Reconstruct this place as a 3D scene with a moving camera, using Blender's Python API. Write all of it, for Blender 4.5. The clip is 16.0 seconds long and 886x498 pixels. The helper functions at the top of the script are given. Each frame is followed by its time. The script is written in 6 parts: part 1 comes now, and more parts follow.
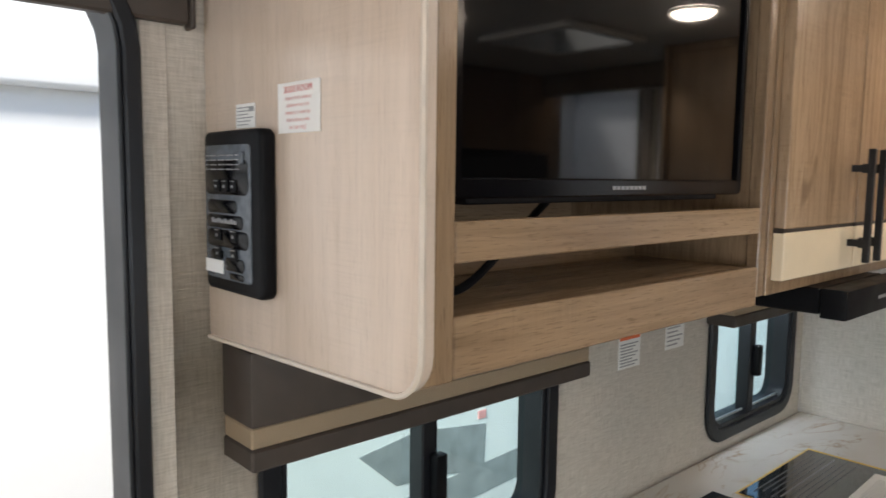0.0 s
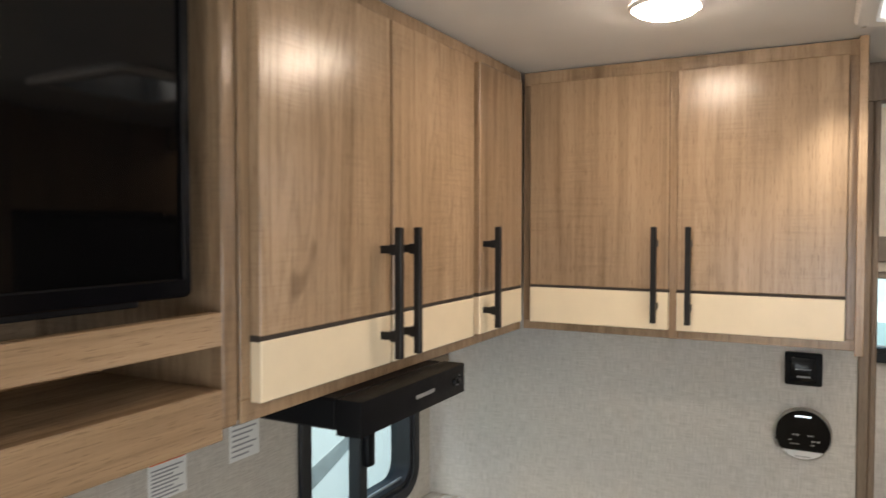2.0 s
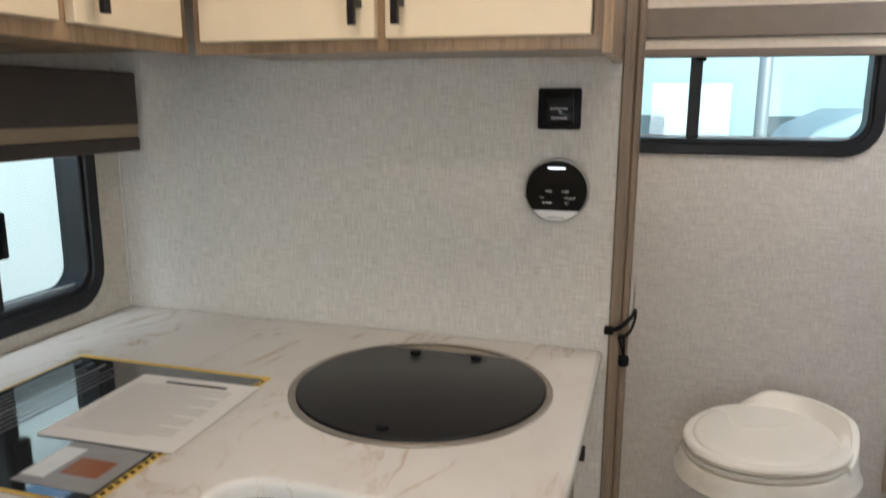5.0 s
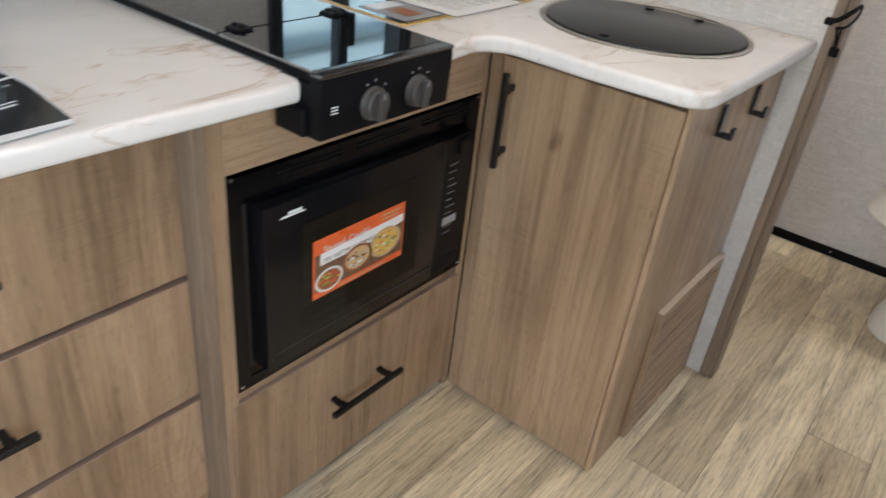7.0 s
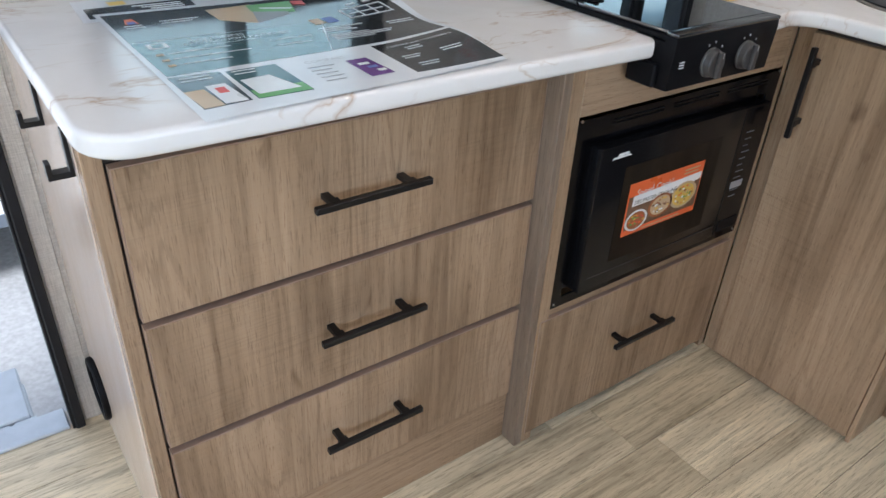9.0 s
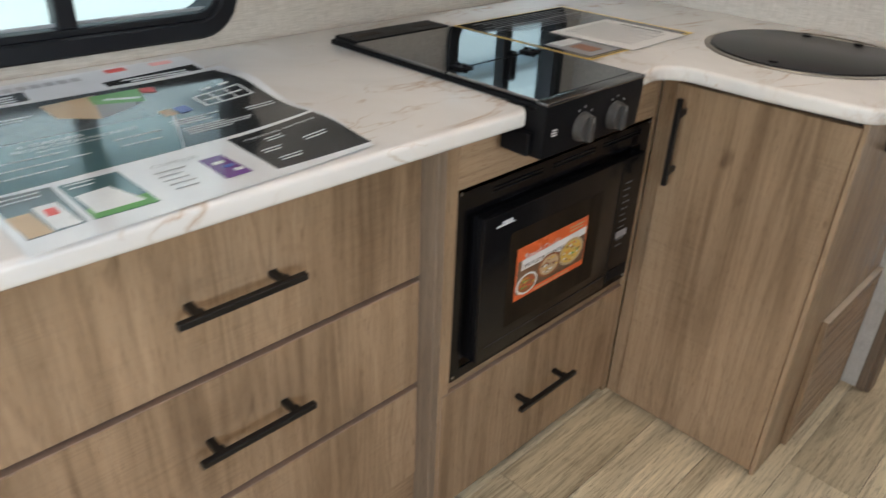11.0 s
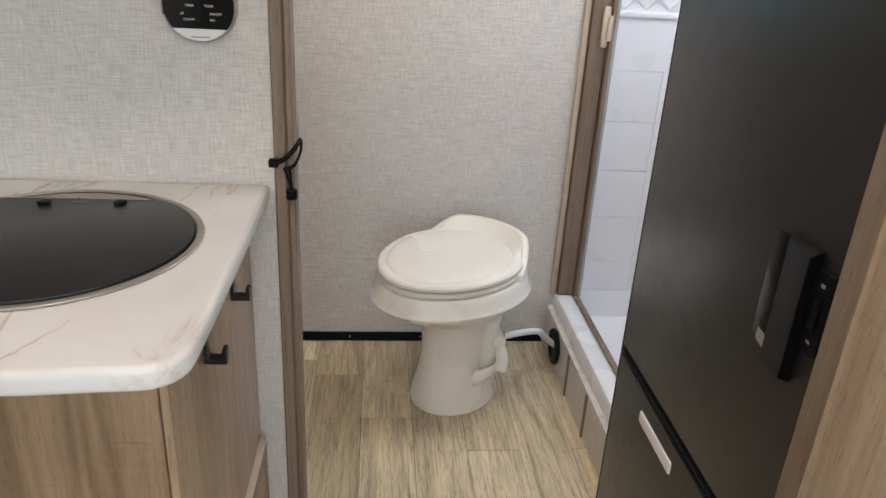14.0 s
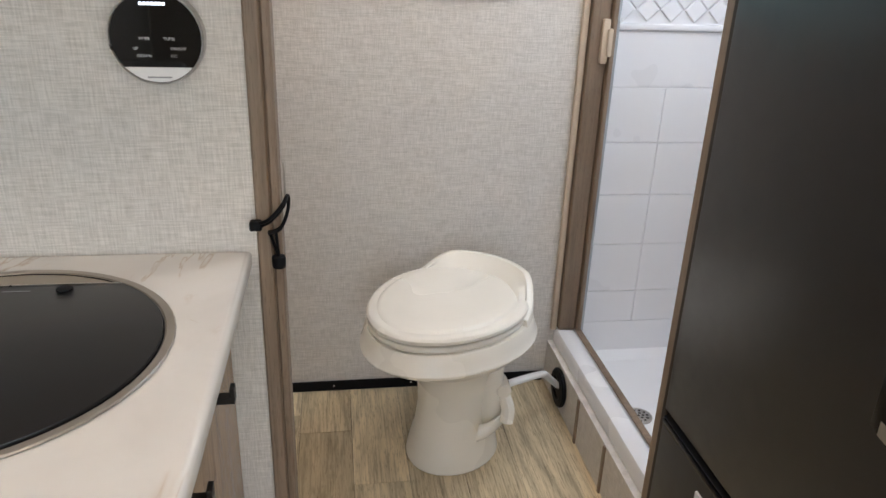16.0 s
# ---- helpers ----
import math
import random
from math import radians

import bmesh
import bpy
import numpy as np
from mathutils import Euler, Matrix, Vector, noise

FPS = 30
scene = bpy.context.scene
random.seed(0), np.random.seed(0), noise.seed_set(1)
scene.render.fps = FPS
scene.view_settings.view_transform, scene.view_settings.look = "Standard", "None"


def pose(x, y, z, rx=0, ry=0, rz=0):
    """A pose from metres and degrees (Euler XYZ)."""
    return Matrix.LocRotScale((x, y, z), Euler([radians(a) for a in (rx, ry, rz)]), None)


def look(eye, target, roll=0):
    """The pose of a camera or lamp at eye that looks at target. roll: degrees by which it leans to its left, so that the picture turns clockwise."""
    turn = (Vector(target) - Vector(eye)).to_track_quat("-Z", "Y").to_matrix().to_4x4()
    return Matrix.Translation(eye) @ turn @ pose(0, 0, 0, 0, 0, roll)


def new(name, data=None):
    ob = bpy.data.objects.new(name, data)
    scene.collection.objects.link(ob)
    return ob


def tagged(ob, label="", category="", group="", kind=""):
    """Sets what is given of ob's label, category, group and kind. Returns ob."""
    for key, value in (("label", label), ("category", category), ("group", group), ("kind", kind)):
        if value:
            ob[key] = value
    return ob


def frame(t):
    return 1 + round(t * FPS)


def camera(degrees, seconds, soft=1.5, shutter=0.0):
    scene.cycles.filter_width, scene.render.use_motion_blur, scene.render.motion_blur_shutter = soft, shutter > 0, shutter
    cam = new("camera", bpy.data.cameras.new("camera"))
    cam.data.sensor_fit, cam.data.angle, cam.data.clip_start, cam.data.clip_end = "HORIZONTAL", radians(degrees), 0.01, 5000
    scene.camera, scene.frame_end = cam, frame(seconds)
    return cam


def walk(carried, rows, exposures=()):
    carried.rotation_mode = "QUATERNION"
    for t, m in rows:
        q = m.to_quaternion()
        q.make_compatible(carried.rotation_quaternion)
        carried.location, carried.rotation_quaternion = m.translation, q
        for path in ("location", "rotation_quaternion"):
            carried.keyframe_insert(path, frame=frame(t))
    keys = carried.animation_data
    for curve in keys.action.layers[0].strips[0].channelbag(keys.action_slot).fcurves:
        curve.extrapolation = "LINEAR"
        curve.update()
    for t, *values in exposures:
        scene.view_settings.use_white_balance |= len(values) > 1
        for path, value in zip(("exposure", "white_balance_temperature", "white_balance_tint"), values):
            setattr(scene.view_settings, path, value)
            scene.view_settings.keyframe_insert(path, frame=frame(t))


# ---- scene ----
cam = camera(63.3, 16.0, shutter=0.3)
PATH = [
    (0, (1.754, -2.281, 1.626), (0.279, -0.946, 1.424), 0.7),
    (0.5, (1.753, -2.235, 1.62), (0.396, -0.78, 1.419), 0.7),
    (1, (1.775, -2.156, 1.63), (0.526, -0.603, 1.455), 0.6),
    (1.5, (1.822, -1.992, 1.65), (0.746, -0.311, 1.523), 0.7),
    (2, (1.883, -1.811, 1.685), (0.951, -0.043, 1.619), 0.0),
    (2.5, (1.891, -1.695, 1.692), (1.107, 0.144, 1.665), -0.2),
    (3, (1.843, -1.575, 1.705), (1.187, 0.314, 1.695), -0.5),
    (3.2, (1.811, -1.522, 1.709), (1.195, 0.381, 1.701), -0.6),
    (5.3, (2.047, -1.327, 1.342), (1.535, 0.525, 0.786), 1.1),
    (5.5, (2.059, -1.371, 1.338), (1.531, 0.436, 0.662), 3.0),
    (6, (2.126, -1.468, 1.297), (1.463, 0.216, 0.446), 4.9),
    (6.5, (2.229, -1.576, 1.26), (1.407, -0.03, 0.294), 6.4),
    (7, (2.27, -1.704, 1.246), (1.269, -0.316, 0.211), 6.7),
    (7.5, (2.265, -1.867, 1.225), (1.121, -0.626, 0.153), 6.5),
    (8, (2.272, -1.999, 1.226), (1.034, -0.885, 0.118), 6.1),
    (8.2, (2.282, -2.031, 1.22), (1.003, -0.957, 0.119), 5.6),
    (10.3, (2.289, -2.048, 1.267), (0.913, -1.03, 0.231), 2.5),
    (10.5, (2.281, -2.046, 1.271), (0.926, -0.986, 0.252), 2.1),
    (11, (2.237, -1.958, 1.275), (1.014, -0.709, 0.303), 2.3),
    (11.5, (2.211, -1.768, 1.297), (1.183, -0.312, 0.389), 1.2),
    (12, (2.211, -1.64, 1.316), (1.504, 0.017, 0.446), 0.9),
    (12.5, (2.147, -1.524, 1.325), (1.82, 0.263, 0.488), 1.5),
    (13, (2.09, -1.47, 1.324), (2.059, 0.358, 0.514), 2.0),
    (13.5, (2.097, -1.374, 1.334), (2.235, 0.449, 0.523), 3.6),
    (14, (2.136, -1.241, 1.326), (2.323, 0.589, 0.542), 3.2),
    (14.5, (2.152, -1.197, 1.339), (2.342, 0.633, 0.555), 3.3),
    (15, (2.121, -1.122, 1.326), (2.325, 0.71, 0.549), 2.2),
    (15.5, (2.079, -1.046, 1.35), (2.319, 0.78, 0.569), 2.8),
    (16, (2.072, -1.001, 1.326), (2.362, 0.826, 0.565), 2.1),
]
walk(cam, [(t, look(eye, target, roll)) for t, eye, target, roll in PATH],
     exposures=[(0.0, 0.40, 6600, 10), (0.5, 0.39, 6700, 10), (1.0, 0.42, 6700, 10), (1.5, 0.53, 7050, 10), (2.1, 0.62, 6700, 10), (3.0, 0.54, 6350, 10), (5.5, 0.70, 6620, 10), (6.5, 1.00, 6250, 10),
                (7.2, 1.09, 5900, 10), (8.0, 1.01, 5600, 10), (10.5, 0.76, 6100, 10), (11.5, 0.86, 6500, 10), (13.5, 0.99, 6150, 10), (15.0, 0.97, 6130, 10), (16.0, 0.95, 6230, 10)])

# ---- world, sun and lamps ----
world = bpy.data.worlds.new("sky")
scene.world = world
world.use_nodes = True
wn = world.node_tree.nodes
sky = wn.new("ShaderNodeTexSky")
sky.sky_type, sky.sun_disc = "NISHITA", False
sky.sun_elevation, sky.sun_rotation = radians(39), radians(153)
world.node_tree.links.new(sky.outputs["Color"], wn["Background"].inputs["Color"])
wn["Background"].inputs["Strength"].default_value = 0.15
sun = new("sun", bpy.data.lights.new("sun", "SUN"))
sun.data.energy, sun.data.angle, sun.data.color = 5.0, radians(14), (1.0, 0.96, 0.9)
sun.matrix_world = look((0, 0, 0), (-0.35, 0.68, -0.62))
DAY_WATTS = 11.5                 # area lamps in the two added, unseen windows behind the walk, as skylight
SKYLIGHT_WATTS = 3.6
PUCKS = [(1.66, -0.635), (2.14, -1.02), (1.62, -2.55), (1.95, 0.36), (2.50, 0.30), (2.55, -2.9)]
PUCK_GLOW, BATH_GLOW = 68.0, 72.0     # radiance of the lamp diffusers


# ---- materials ----
class Nodes:
    """A small builder for one node material."""

    def __init__(self, name):
        self.m = bpy.data.materials.new(name)
        self.m.use_nodes = True
        self.t = self.m.node_tree
        self.b = self.t.nodes["Principled BSDF"]

    def n(self, kind, **props):
        node = self.t.nodes.new("ShaderNode" + kind)
        for k, v in props.items():
            node.inputs[k.replace("_", " ")].default_value = v
        return node

    def l(self, a, b):
        self.t.links.new(a, b)

    def coords(self, scale, shift=True):
        """Object coordinates, stretched, moved about at random from object to object."""
        tc = self.n("TexCoord")
        mp = self.n("Mapping")
        mp.inputs["Scale"].default_value = scale
        self.l(tc.outputs["Object"], mp.inputs["Vector"])
        if not shift:
            return mp.outputs["Vector"]
        oi = self.n("ObjectInfo")
        mul = self.t.nodes.new("ShaderNodeVectorMath")
        mul.operation = "MULTIPLY_ADD"
        mul.inputs[1].default_value = (37.0, 53.0, 71.0)
        self.l(oi.outputs["Random"], mul.inputs[0])
        self.l(mp.outputs["Vector"], mul.inputs[2])
        return mul.outputs["Vector"]

    def noise(self, vec, scale=1.0, detail=4.0, rough=0.55, distortion=0.0):
        nz = self.n("TexNoise", Scale=scale, Detail=detail, Roughness=rough, Distortion=distortion)
        self.l(vec, nz.inputs["Vector"])
        return nz.outputs["Fac"]

    def ramp(self, fac, stops):
        r = self.n("ValToRGB")
        el = r.color_ramp.elements
        while len(el) < len(stops):
            el.new(0.5)
        for e, (p, c) in zip(el, stops):
            e.position, e.color = p, (*c, 1.0) if len(c) == 3 else c
        self.l(fac, r.inputs["Fac"])
        return r.outputs["Color"]

    def mix(self, fac, a, b, blend="MIX"):
        x = self.t.nodes.new("ShaderNodeMix")
        x.data_type, x.blend_type = "RGBA", blend
        for sock, v in ((x.inputs["Factor"], fac), (x.inputs[6], a), (x.inputs[7], b)):
            if isinstance(v, (int, float)):
                sock.default_value = v
            elif isinstance(v, tuple):
                sock.default_value = (*v, 1.0)
            else:
                self.l(v, sock)
        return x.outputs[2]

    def math(self, op, a, b=0.0):
        x = self.t.nodes.new("ShaderNodeMath")
        x.operation = op
        for sock, v in ((x.inputs[0], a), (x.inputs[1], b)):
            if isinstance(v, (int, float)):
                sock.default_value = v
            else:
                self.l(v, sock)
        return x.outputs[0]

    def bump(self, height, strength, distance=0.002):
        bp = self.n("Bump", Strength=strength, Distance=distance)
        self.l(height, bp.inputs["Height"])
        self.l(bp.outputs["Normal"], self.b.inputs["Normal"])

    def done(self, color, rough=0.5, metal=0.0, **more):
        for key, v in (("Base Color", color), ("Roughness", rough), ("Metallic", metal), *((k.replace("_", " "), w) for k, w in more.items())):
            sock = self.b.inputs[key]
            if isinstance(v, (int, float)):
                sock.default_value = v
            elif isinstance(v, tuple):
                sock.default_value = (*v, 1.0) if len(v) == 3 else v
            else:
                self.l(v, sock)
        return self.m


def plain(name, color, rough=0.5, metal=0.0, vary=0.06, scale=25.0, bump=0.05, **more):
    """A painted, moulded or metal surface: slight mottling, fine relief and uneven gloss."""
    k = Nodes(name)
    v = k.coords((1, 1, 1))
    a = k.noise(v, scale, 3)
    lo = tuple(c * (1 - vary) for c in color)
    hi = tuple(min(1.0, c * (1 + vary)) for c in color)
    col = k.ramp(a, [(0.3, lo), (0.7, hi)])
    fine = k.noise(v, scale * 14, 2)
    if bump:
        k.bump(fine, bump, 0.001)
    r = k.ramp(k.noise(v, scale * 0.4, 3), [(0.3, (rough * 0.88,) * 3), (0.7, (min(1, rough * 1.12),) * 3)])
    return k.done(col, r, metal, **more)


def wood(name, axis, light, mid, dark, rough=0.235, saw=0.34, vein=0.50):
    """Printed oak laminate with its grain along an axis: soft zones, nested figure, short pores, knots and patches of saw marks across."""
    k = Nodes(name)
    along = lambda a, b: tuple(b if i == axis else a for i in range(3))
    zone = k.noise(k.coords(along(4.5, 0.9)), 1.0, 3, 0.5, 0.6)
    band = k.noise(k.coords(along(26.0, 1.3)), 1.0, 4, 0.6, 0.8)
    col = k.ramp(k.math("ADD", k.math("MULTIPLY", zone, 0.62), k.math("MULTIPLY", band, 0.38)), [(0.36, dark), (0.48, mid), (0.61, light)])
    field = k.noise(k.coords(along(5.0, 0.75)), 1.0, 2, 0.45, 0.5)
    rings = k.math("SINE", k.math("MULTIPLY", k.math("ADD", field, k.math("MULTIPLY", band, 0.10)), 150.0))
    where = k.ramp(k.noise(k.coords(along(6.0, 1.1)), 1.0, 2, 0.5), [(0.46, (0, 0, 0)), (0.62, (1, 1, 1))])
    figure = k.math("MULTIPLY", k.ramp(rings, [(0.30, (0, 0, 0)), (0.95, (1, 1, 1))]), where)
    col = k.mix(k.math("MULTIPLY", figure, vein * 0.5), col, tuple(c * 0.62 for c in dark))
    grain = k.noise(k.coords(along(95.0, 2.4)), 1.0, 5, 0.66, 0.5)
    col = k.mix(vein, col, k.ramp(grain, [(0.36, (0.72, 0.70, 0.68)), (0.50, (1.0, 1.0, 1.0)), (0.64, (1.14, 1.13, 1.12))]), "MULTIPLY")
    pores = k.noise(k.coords(along(520.0, 34.0)), 1.0, 2, 0.55)
    col = k.mix(vein, col, k.ramp(pores, [(0.32, (0.46, 0.43, 0.41)), (0.43, (1, 1, 1))]), "MULTIPLY")
    strand = k.noise(k.coords(along(34.0, 1.5)), 1.0, 3, 0.55, 0.9)
    col = k.mix(vein * 0.65, col, k.ramp(strand, [(0.24, (0.46, 0.42, 0.39)), (0.34, (1, 1, 1))]), "MULTIPLY")
    knots = k.noise(k.coords(along(15.0, 7.0)), 1.0, 2, 0.5, 0.8)
    col = k.mix(min(0.6, vein * 1.1), col, k.ramp(knots, [(0.21, (0.40, 0.36, 0.33)), (0.30, (1, 1, 1))]), "MULTIPLY")
    marks = k.noise(k.coords(along(9.0, 300.0)), 1.0, 3, 0.6)
    sawn = k.ramp(k.noise(k.coords(along(7.0, 4.0)), 1.0, 3, 0.55), [(0.44, (0.15, 0.15, 0.15)), (0.60, (1, 1, 1))])
    col = k.mix(k.math("MULTIPLY", sawn, saw), col, k.ramp(marks, [(0.34, (0.72, 0.71, 0.70)), (0.50, (1.0, 1.0, 1.0)), (0.66, (1.10, 1.10, 1.09))]), "MULTIPLY")
    h = k.math("ADD", pores, k.math("MULTIPLY", k.math("MULTIPLY", marks, sawn), 1.1))
    k.bump(h, 0.25, 0.0008)
    return k.done(col, k.ramp(grain, [(0.3, (rough * 1.12,) * 3), (0.7, (rough * 0.9,) * 3)]))


def linen(name, a, b, rough=0.7):
    """Wall covering printed as coarse woven linen: threads along both ways."""
    k = Nodes(name)
    v1 = k.noise(k.coords((420, 420, 26), False), 1.0, 3, 0.6)
    v2 = k.noise(k.coords((26, 26, 420), False), 1.0, 3, 0.6)
    cloud = k.noise(k.coords((3, 3, 3), False), 1.0, 3)
    t1 = k.ramp(v1, [(0.36, (0, 0, 0)), (0.62, (1, 1, 1))])
    t2 = k.ramp(v2, [(0.36, (0, 0, 0)), (0.62, (1, 1, 1))])
    weave = k.mix(0.5, t1, t2)
    col = k.mix(weave, a, b)
    col = k.mix(0.5, col, k.ramp(cloud, [(0.35, (0.93, 0.93, 0.94)), (0.65, (1.03, 1.02, 1.0))]), "MULTIPLY")
    k.bump(weave, 0.25, 0.0012)
    return k.done(col, rough)


def marble(name):
    k = Nodes(name)
    v = k.coords((1, 1, 1), False)
    warp = k.noise(v, 2.6, 5, 0.6, 1.2)
    vein = k.math("ABSOLUTE", k.math("SUBTRACT", k.noise(k.coords((6.5, 2.6, 4.0), False), 1.0, 5, 0.55, 0.9), 0.5))
    vein2 = k.math("ABSOLUTE", k.math("SUBTRACT", k.noise(k.coords((12.0, 4.5, 6.0), False), 1.0, 4, 0.5, 0.7), 0.48))
    base = k.ramp(warp, [(0.32, (0.68, 0.660, 0.635)), (0.50, (0.735, 0.716, 0.692)), (0.68, (0.71, 0.68, 0.645))])
    mask = k.ramp(k.noise(k.coords((5.0, 4.0, 5.0), False), 1.0, 3, 0.55), [(0.47, (0, 0, 0)), (0.60, (1, 1, 1))])
    mask2 = k.ramp(k.noise(k.coords((7.0, 6.0, 7.0), False), 1.0, 3, 0.55), [(0.50, (0, 0, 0)), (0.60, (1, 1, 1))])
    line = k.math("MULTIPLY", k.ramp(vein, [(0.0, (1, 1, 1)), (0.006, (0.5, 0.5, 0.5)), (0.028, (0, 0, 0))]), mask)
    col = k.mix(k.math("MULTIPLY", line, 0.75), base, (0.43, 0.29, 0.18))
    line2 = k.math("MULTIPLY", k.ramp(vein2, [(0.0, (1, 1, 1)), (0.012, (0, 0, 0))]), mask2)
    col = k.mix(k.math("MULTIPLY", line2, 0.6), col, (0.47, 0.35, 0.24))
    k.bump(k.noise(v, 300, 2), 0.03, 0.0006)
    return k.done(col, k.ramp(k.noise(v, 9, 3), [(0.3, (0.17,) * 3), (0.7, (0.24,) * 3)]))


def plank_material():
    """Grey-tan vinyl boards; tone and grain differ from board to board."""
    k = Nodes("vinyl_plank")
    oi = k.n("ObjectInfo")
    tone = k.ramp(oi.outputs["Random"], [(0.0, (0.68, 0.57, 0.385)), (0.3, (0.49, 0.403, 0.268)), (0.55, (0.64, 0.545, 0.38)), (0.75, (0.75, 0.637, 0.44)), (1.0, (0.45, 0.366, 0.243))])
    band = k.noise(k.coords((14.0, 1.7, 1.0)), 1.0, 5, 0.62, 1.1)
    grain = k.noise(k.coords((150.0, 5.0, 1.0)), 1.0, 5, 0.68)
    fleck = k.noise(k.coords((330.0, 26.0, 1.0)), 1.0, 2, 0.55)
    col = k.mix(0.85, tone, k.ramp(band, [(0.30, (0.52, 0.50, 0.48)), (0.47, (0.95, 0.94, 0.92)), (0.66, (1.24, 1.24, 1.24))]), "MULTIPLY")
    col = k.mix(0.7, col, k.ramp(grain, [(0.36, (0.55, 0.53, 0.51)), (0.52, (1.05, 1.05, 1.05))]), "MULTIPLY")
    col = k.mix(0.6, col, k.ramp(fleck, [(0.33, (0.45, 0.42, 0.39)), (0.44, (1, 1, 1))]), "MULTIPLY")
    k.bump(grain, 0.2, 0.0008)
    return k.done(col, k.ramp(band, [(0.3, (0.48,) * 3), (0.7, (0.36,) * 3)]))


def mesh_fabric():
    k = Nodes("tan_mesh_fabric")
    a = k.n("TexWave", Scale=160.0)
    b = k.n("TexWave", Scale=160.0)
    a.bands_direction, b.bands_direction = "Y", "Z"
    v = k.coords((1, 1, 1), False)
    k.l(v, a.inputs["Vector"]), k.l(v, b.inputs["Vector"])
    w = k.math("MULTIPLY", a.outputs["Fac"], b.outputs["Fac"])
    col = k.mix(w, (0.27, 0.20, 0.13), (0.46, 0.36, 0.25))
    k.bump(w, 0.4, 0.001)
    return k.done(col, 0.8)


def pane_material(name, tint):
    """A thin pane: see-through with a slight tint, and a gloss that grows towards grazing views."""
    m = bpy.data.materials.new(name)
    m.use_nodes = True
    t = m.node_tree
    t.nodes.clear()
    out, mixer = t.nodes.new("ShaderNodeOutputMaterial"), t.nodes.new("ShaderNodeMixShader")
    clear, gloss = t.nodes.new("ShaderNodeBsdfTransparent"), t.nodes.new("ShaderNodeBsdfGlossy")
    face, power, scale = t.nodes.new("ShaderNodeLayerWeight"), t.nodes.new("ShaderNodeMath"), t.nodes.new("ShaderNodeMath")
    clear.inputs["Color"].default_value = (*tint, 1)
    gloss.inputs["Roughness"].default_value = 0.02
    face.inputs["Blend"].default_value = 0.5
    power.operation, power.inputs[1].default_value = "POWER", 5.0
    scale.operation, scale.inputs[1].default_value, scale.inputs[2].default_value = "MULTIPLY_ADD", 0.6, 0.04
    t.links.new(face.outputs["Facing"], power.inputs[0])
    t.links.new(power.outputs[0], scale.inputs[0])
    t.links.new(scale.outputs[0], mixer.inputs[0])
    t.links.new(clear.outputs[0], mixer.inputs[1])
    t.links.new(gloss.outputs[0], mixer.inputs[2])
    t.links.new(mixer.outputs[0], out.inputs[0])
    return m


def glow(name, color, strength):
    k = Nodes(name)
    k.b.inputs["Emission Color"].default_value = (*color, 1)
    k.b.inputs["Emission Strength"].default_value = strength
    return k.done((0.8, 0.8, 0.8), 0.4)


